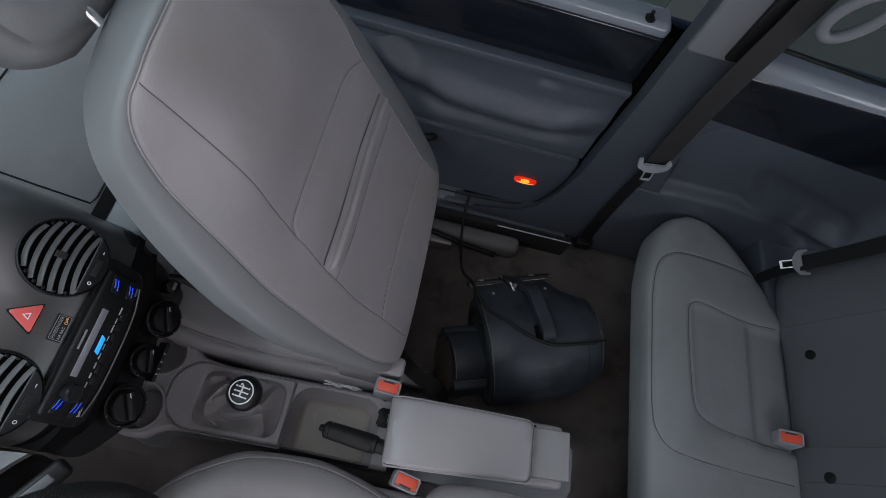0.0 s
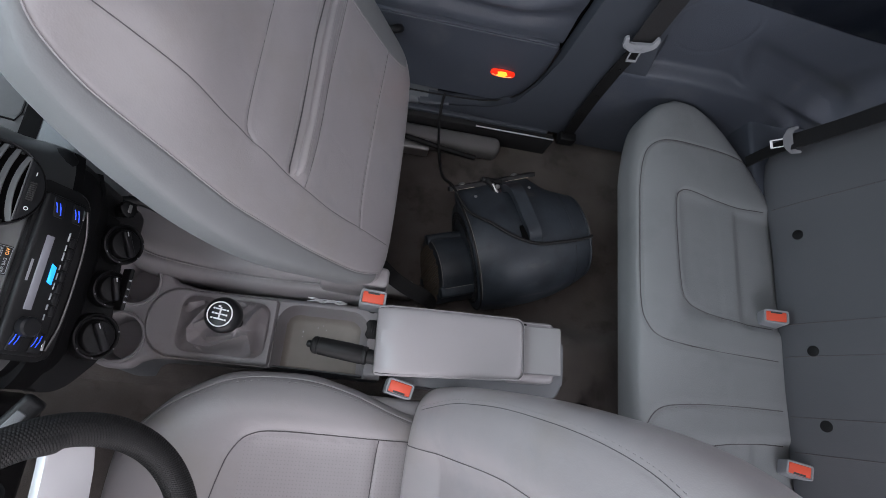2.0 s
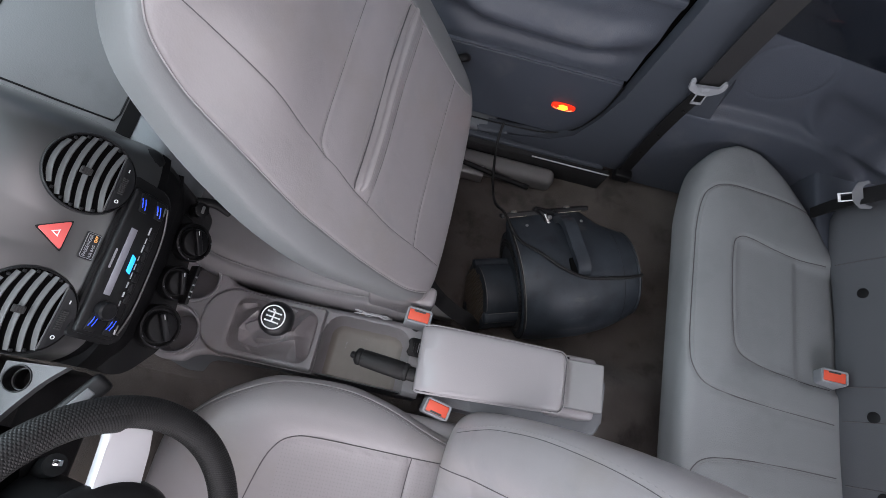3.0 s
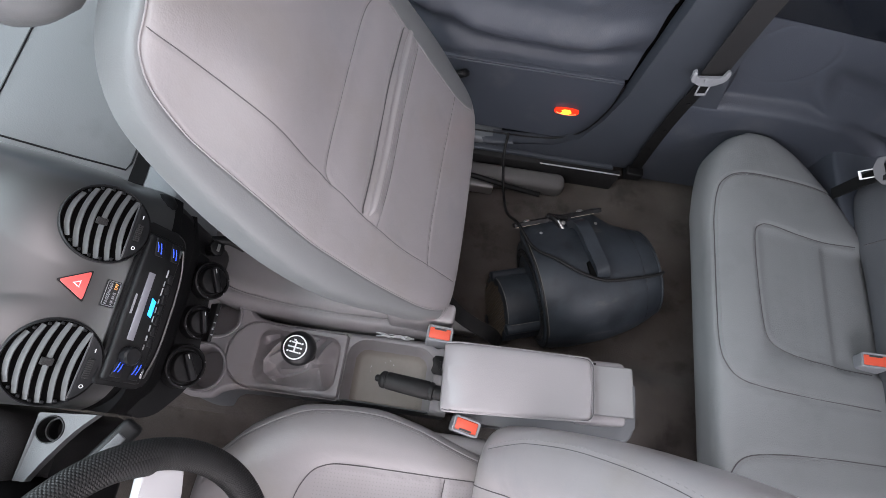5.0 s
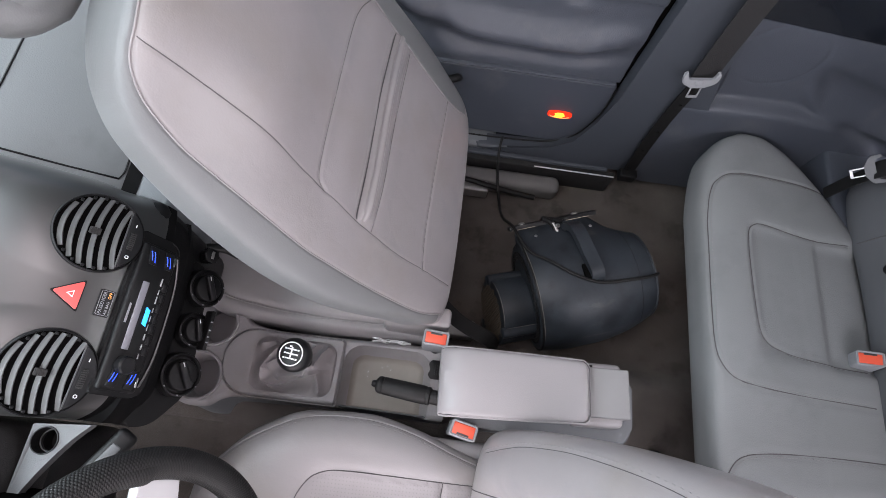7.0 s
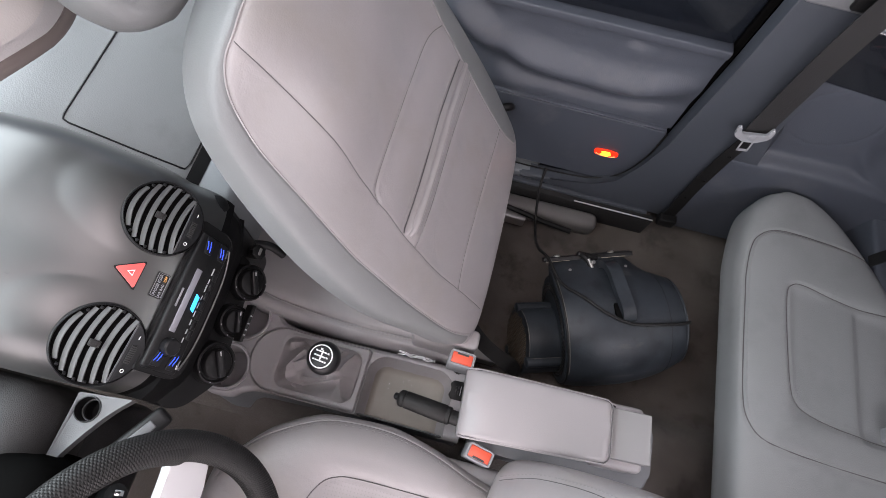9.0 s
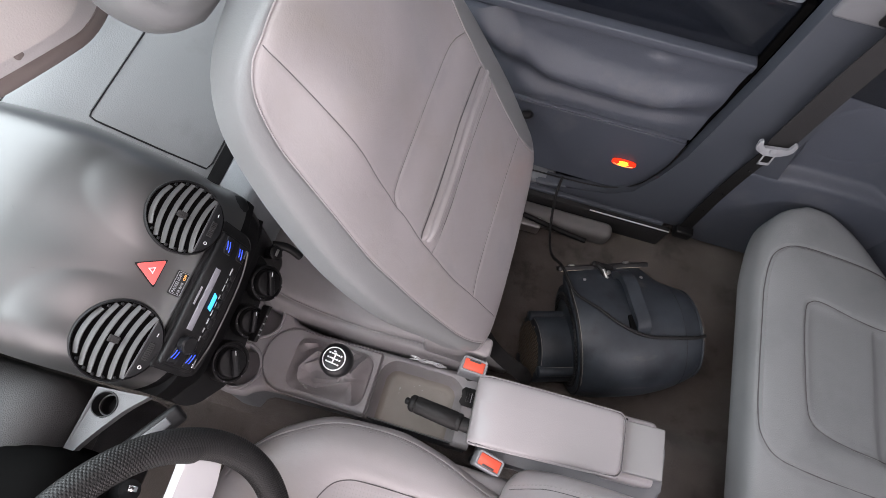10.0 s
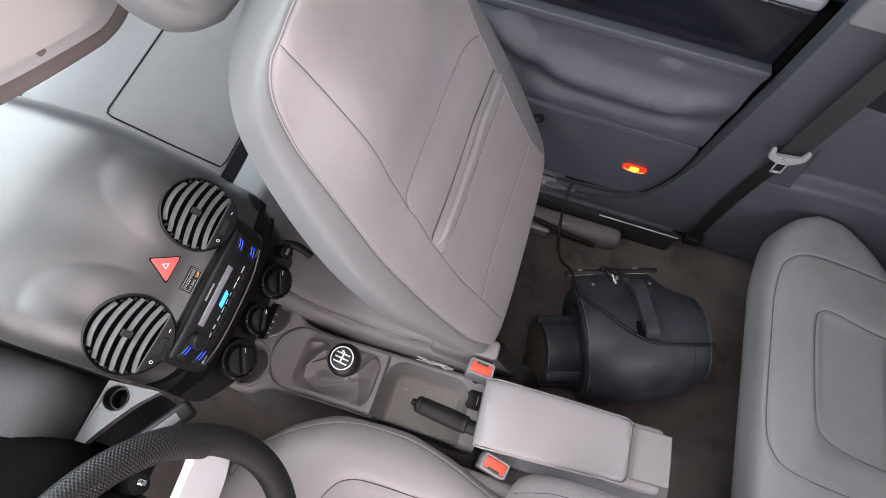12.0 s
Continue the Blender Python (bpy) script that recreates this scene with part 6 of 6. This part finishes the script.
for deg in (0, 118, 240):
    an = radians(deg) * up_side
    rd = IT * math.cos(an) + IS * math.sin(an)
    part("rib", lathe([(0.009, -0.006), (0.0118, -0.004), (0.0118, 0.080), (0.009, 0.082)], IO + rd * 0.073, IA, 18), BLOWER, inlet, "tubular screw post")
    if deg:
        side = IA.cross(rd) * (1 if IA.cross(rd).z > 0 else -1)
        foot = IO + rd * 0.0745 + side * 0.0112
        part("dust_seam", tube([foot + IA * h for h in (0.004, 0.03, 0.06, 0.079)], 0.0008, 6), DUST, inlet, "pale dust in the seam")
part("scuffed_edge", tube([shell_at(0.007, (0.35 + 1.9 * k / 40) * up_side, 0.0006) for k in range(41)], 0.0008, 6), DUST, shell, "pale scuffed front edge")
part("scuffed_edge", tube([IO + IA * 0.001 + (IT * math.cos(a) + IS * math.sin(a)) * 0.0728 for a in [(0.25 + 1.6 * k / 30) * up_side for k in range(31)]], 0.0007, 6), DUST, inlet, "pale scuffed rim")
part("dust_line", tube([shell_at(0.2815, (0.25 + 1.25 * k / 30) * up_side, 0.0028) for k in range(31)], 0.0009, 6), DUST, shell, "pale dust along the rim")
gr = bmesh.new()
for i in range(-7, 8):
    for j in range(-8, 9):
        px_, py_ = i * 0.0088 + (0.0044 if j % 2 else 0), j * 0.0080
        if px_ * px_ + py_ * py_ < 0.062 ** 2:
            c_ = IO + IT * px_ + IS * py_ - IA * 0.0035
            add(gr, lathe([(0.0030, 0.0), (0.0030, 0.0014), (0.0043, 0.0014), (0.0043, 0.0)], c_, -IA, 6, cap=False))
MESHM = material("bronze_mesh", (0.11, 0.088, 0.064), 0.5, 0.5, vary=0.35)
tagged(part("inlet_grille", gr, MESHM, bl, "worn bronze wire grille", False), kind="stuff")
# bracket along the top edge
b0, b1 = shell_at(-0.003, 0.0, 0.011), shell_at(0.185, 0.0, 0.013)
bm_ = facing((b0 + b1) / 2, BT, BA)
part("bracket", rbox(-0.013, 0.013, -0.096, 0.100, -0.006, 0.0035, 0.0015, 2, bm_), BLACK, bl, "flat black mounting bracket")
for h in (-0.065, 0.055):
    part("bracket_bolt", lathe([(0.0075, 0), (0.0075, 0.003), (0.005, 0.0055), (0.0005, 0.006)], bm_ @ Vector((0, h, 0.002)), BT, 16), STEEL, bl)
for h in (0.042, 0.172):
    q = shell_at(h, 0.24 * up_side)
    n_ = (BT * 0.75 + BS * 0.65 * up_side).normalized()
    part("screw", lathe([(0.0034, -0.001), (0.0034, 0.0012), (0.002, 0.002), (0.0005, 0.002)], q, n_, 12), STEEL, bl, "pale screw head")
part("handle", ribbon(smooth_path([(0.462, 0.378, 0.205), (0.462, 0.368, 0.250), (0.470, 0.345, 0.276), (0.492, 0.296, 0.282), (0.510, 0.262, 0.278), (0.518, 0.248, 0.248)], 30), 0.027, 0.015, (0.93, 0.36, 0)), BLOWER, bl, "black carrying handle")
part("handle_pad", rbox(0.492, 0.536, 0.226, 0.256, 0.238, 0.256, 0.006), RUBBER, bl)
cl = bmesh.new()
add(cl, tube(smooth_path([(0.410, 0.392, 0.205), (0.418, 0.385, 0.222), (0.432, 0.372, 0.224), (0.440, 0.355, 0.215)], 12), 0.006, 10))
add(cl, rbox(0.405, 0.452, 0.384, 0.396, 0.200, 0.222, 0.004))
part("clamp", cl, BLACK, bl, "black clamp")
part("clamp_screw", tube([(0.428, 0.378, 0.228), (0.448, 0.352, 0.222)], 0.004, 10), STEEL, bl, "rusty steel clamp screw")
TAPE = material("worn_cream_tape", (0.42, 0.36, 0.28), 0.8, grain=300, bump=0.5, vary=0.4, stain=60)
part("clamp_nut", lathe([(0.005, 0), (0.005, 0.006), (0.0035, 0.008), (0.0005, 0.008)], (0.437, 0.372, 0.230), (0.3, -0.3, 0.9), 6), STEEL, bl, "steel wing nut", False)
part("tape_scrap", sheet(lambda u, v: Vector((0.446 + 0.020 * u, 0.352 - 0.022 * v + 0.006 * u, 0.226 - 0.010 * v + 0.003 * math.sin(9 * u + 4 * v))), 10, 10, 0.0012), TAPE, bl, "torn pale tape")
for k0, k1 in ((-0.092, -0.040), (0.030, 0.082)):
    part("bracket_scuff", rbox(-0.0135 if up_side * BS.dot(bm_.to_3x3() @ Vector((1, 0, 0))) < 0 else 0.0125, -0.0125 if up_side * BS.dot(bm_.to_3x3() @ Vector((1, 0, 0))) < 0 else 0.0135, k0, k1, -0.0060, -0.0050, 0.0003, 1, bm_), TAPE, bl, "pale scuffed edge")
# Recess shade painted as a near-black block on the shell.
part("socket_shade", rbox(-0.019, 0.016, -0.017, 0.015, -0.004, 0.005, 0.003, 2, facing(shell_at(0.128, 1.16 * up_side, 0.001), BT * 0.45 + BS * up_side * 0.9, BA)), VOID, bl, "near-black block painting the shade in the handle socket")
part("rear_clip", rbox(0.646, 0.664, 0.268, 0.292, 0.130, 0.185, 0.003), BLACK, bl)
part("power_cable", tube(smooth_path([(0.312, 0.628, 0.150), (0.309, 0.585, 0.130), (0.320, 0.540, 0.075), (0.330, 0.480, 0.070), (0.330, 0.41, 0.15), (0.344, 0.362, 0.216)] + [shell_at(h, d * up_side, 0.005) for h, d in ((0.012, 0.50), (0.05, 0.88), (0.09, 1.16), (0.14, 1.35), (0.20, 1.40), (0.25, 1.43), (0.282, 1.43))] + [shell_at(0.294, 1.43 * up_side, -0.02)], 110), 0.0034, 10), RUBBER, bl, "black power cable")

# ---- small things ----
strap = thing("seat_release_strap", 0.28, 0.13, 0.0, "black webbing strap hanging beside the passenger seat hinge", "strap")
part("band", ribbon(smooth_path([(0.215, 0.155, 0.25), (0.245, 0.145, 0.205), (0.28, 0.132, 0.185), (0.318, 0.122, 0.165), (0.345, 0.115, 0.10), (0.35, 0.112, 0.02)], 30), 0.030, 0.004, (0.3, 0.9, 0.3)), RUBBER, strap)
wires = thing("wire_bundle", 0.12, 0.087, 0.20, "thin bare wires beside the passenger seat cushion", "wires")
random.seed(4)
for k in range(5):
    pts = [(0.085 + 0.075 * i / 5, 0.079 + random.uniform(-0.004, 0.004), 0.226 - 0.006 * i / 5 + random.uniform(-0.004, 0.004)) for i in range(6)]
    part("wire", tube(smooth_path(pts, 24), 0.0010, 5), BRIGHT, wires)
piece("seat_lever", tube(smooth_path([(0.20, 0.545, 0.072), (0.27, 0.538, 0.066), (0.34, 0.530, 0.058), (0.42, 0.524, 0.050)], 16), 0.007, 10), BLACK, "black seat slide lever beside the rail", "lever", kind="")
piece("seat_latch", rbox(0.690, 0.712, -0.085, -0.055, 0.0, 0.11, 0.005), BLACK, "black latch in front of the back seat", "latch", kind="")
visor = thing("sun_visor", -0.36, 0.08, 0.80, "cream vinyl sun visor folded down with a taupe edge", "sun visor")
vo = rounded([(-0.350, -0.130, 0.925), (-0.342, 0.100, 0.832), (-0.340, 0.165, 0.809), (-0.339, 0.215, 0.793), (-0.339, 0.262, 0.800), (-0.342, 0.290, 0.850), (-0.370, 0.30, 1.06), (-0.370, -0.12, 1.09)], [0.03, 0.03, 0.03, 0.03, 0.03, 0.03, 0.03, 0.03], 8)
VT = Vector((0.014, 0, 0.003))
part("panel", plate(vo, VT, 0.005, 3), VISOR_PANEL, visor, "greige visor panel")
vc = sum(vo, Vector()) / len(vo)
part("pad", plate([q + (vc - q) * 0.30 + VT * 0.9 for q in vo], Vector((0.011, 0, 0.003)), 0.008, 4), VISOR, visor, "raised cream pad")
TAUPE = material("taupe_edge", (0.17, 0.145, 0.135), 0.7, vary=0.08)
part("edge", tube([q + VT * 0.5 for q in vo], 0.0105, 12, closed=True), TAUPE, visor, "taupe fabric edge")
part("hem_line", tube([q + (vc - q) * 0.06 + VT * 1.02 for q in vo], 0.0014, 6, closed=True), TAUPE, visor)
part("clip", rbox(-0.330, -0.324, 0.132, 0.141, 0.838, 0.845, 0.002), TAUPE, visor, "small dark catch")

# pale flecks in the tray and lint on the pod
random.seed(11)
flakes = bmesh.new()
for cx, cy, n_ in ((0.090, 0.022, 3), (0.108, 0.034, 3)):
    for k in range(n_):
        x_, y_, w_ = cx + random.gauss(0, 0.007), cy + random.gauss(0, 0.006), random.uniform(0.0005, 0.0011)
        add(flakes, rbox(-w_, w_, -w_ * 0.6, w_ * 0.6, -0.0005, 0.0005, 0.0, 1, Matrix.Translation((x_, y_, con_top((x_ + 0.29) / 0.53, (y_ - con_edge(x_)[0]) / (con_edge(x_)[1] - con_edge(x_)[0])).z + 0.0007)) @ Matrix.Rotation(random.uniform(0, 3), 4, "Z")))
piece("tray_flecks", flakes, WHITE, "tiny pale flecks on the console tray floor", "crumbs", kind="stuff", smooth=False)
lint = bmesh.new()
for x_, y_, a_2 in ((-0.335, 0.012, 0.6), (-0.350, 0.022, 2.2), (-0.345, -0.038, 1.0), (-0.362, -0.052, 2.8), (-0.31, -0.03, 0.2)):
    p_, n_2 = pod_find(x_, y_, 0.694 + (-0.29 - x_) * 0.44)
    m_2 = facing(p_ + n_2 * 0.0005, n_2, (math.cos(a_2), math.sin(a_2), 0))
    add(lint, tube([m_2 @ Vector(q) for q in ((0, -0.0025, 0), (0.0005, 0, 0.0003), (0, 0.0025, 0))], 0.00025, 5))
piece("lint", lint, SLAT, "thin lint threads on the dusty dashboard pod", "lint", kind="stuff", smooth=False)
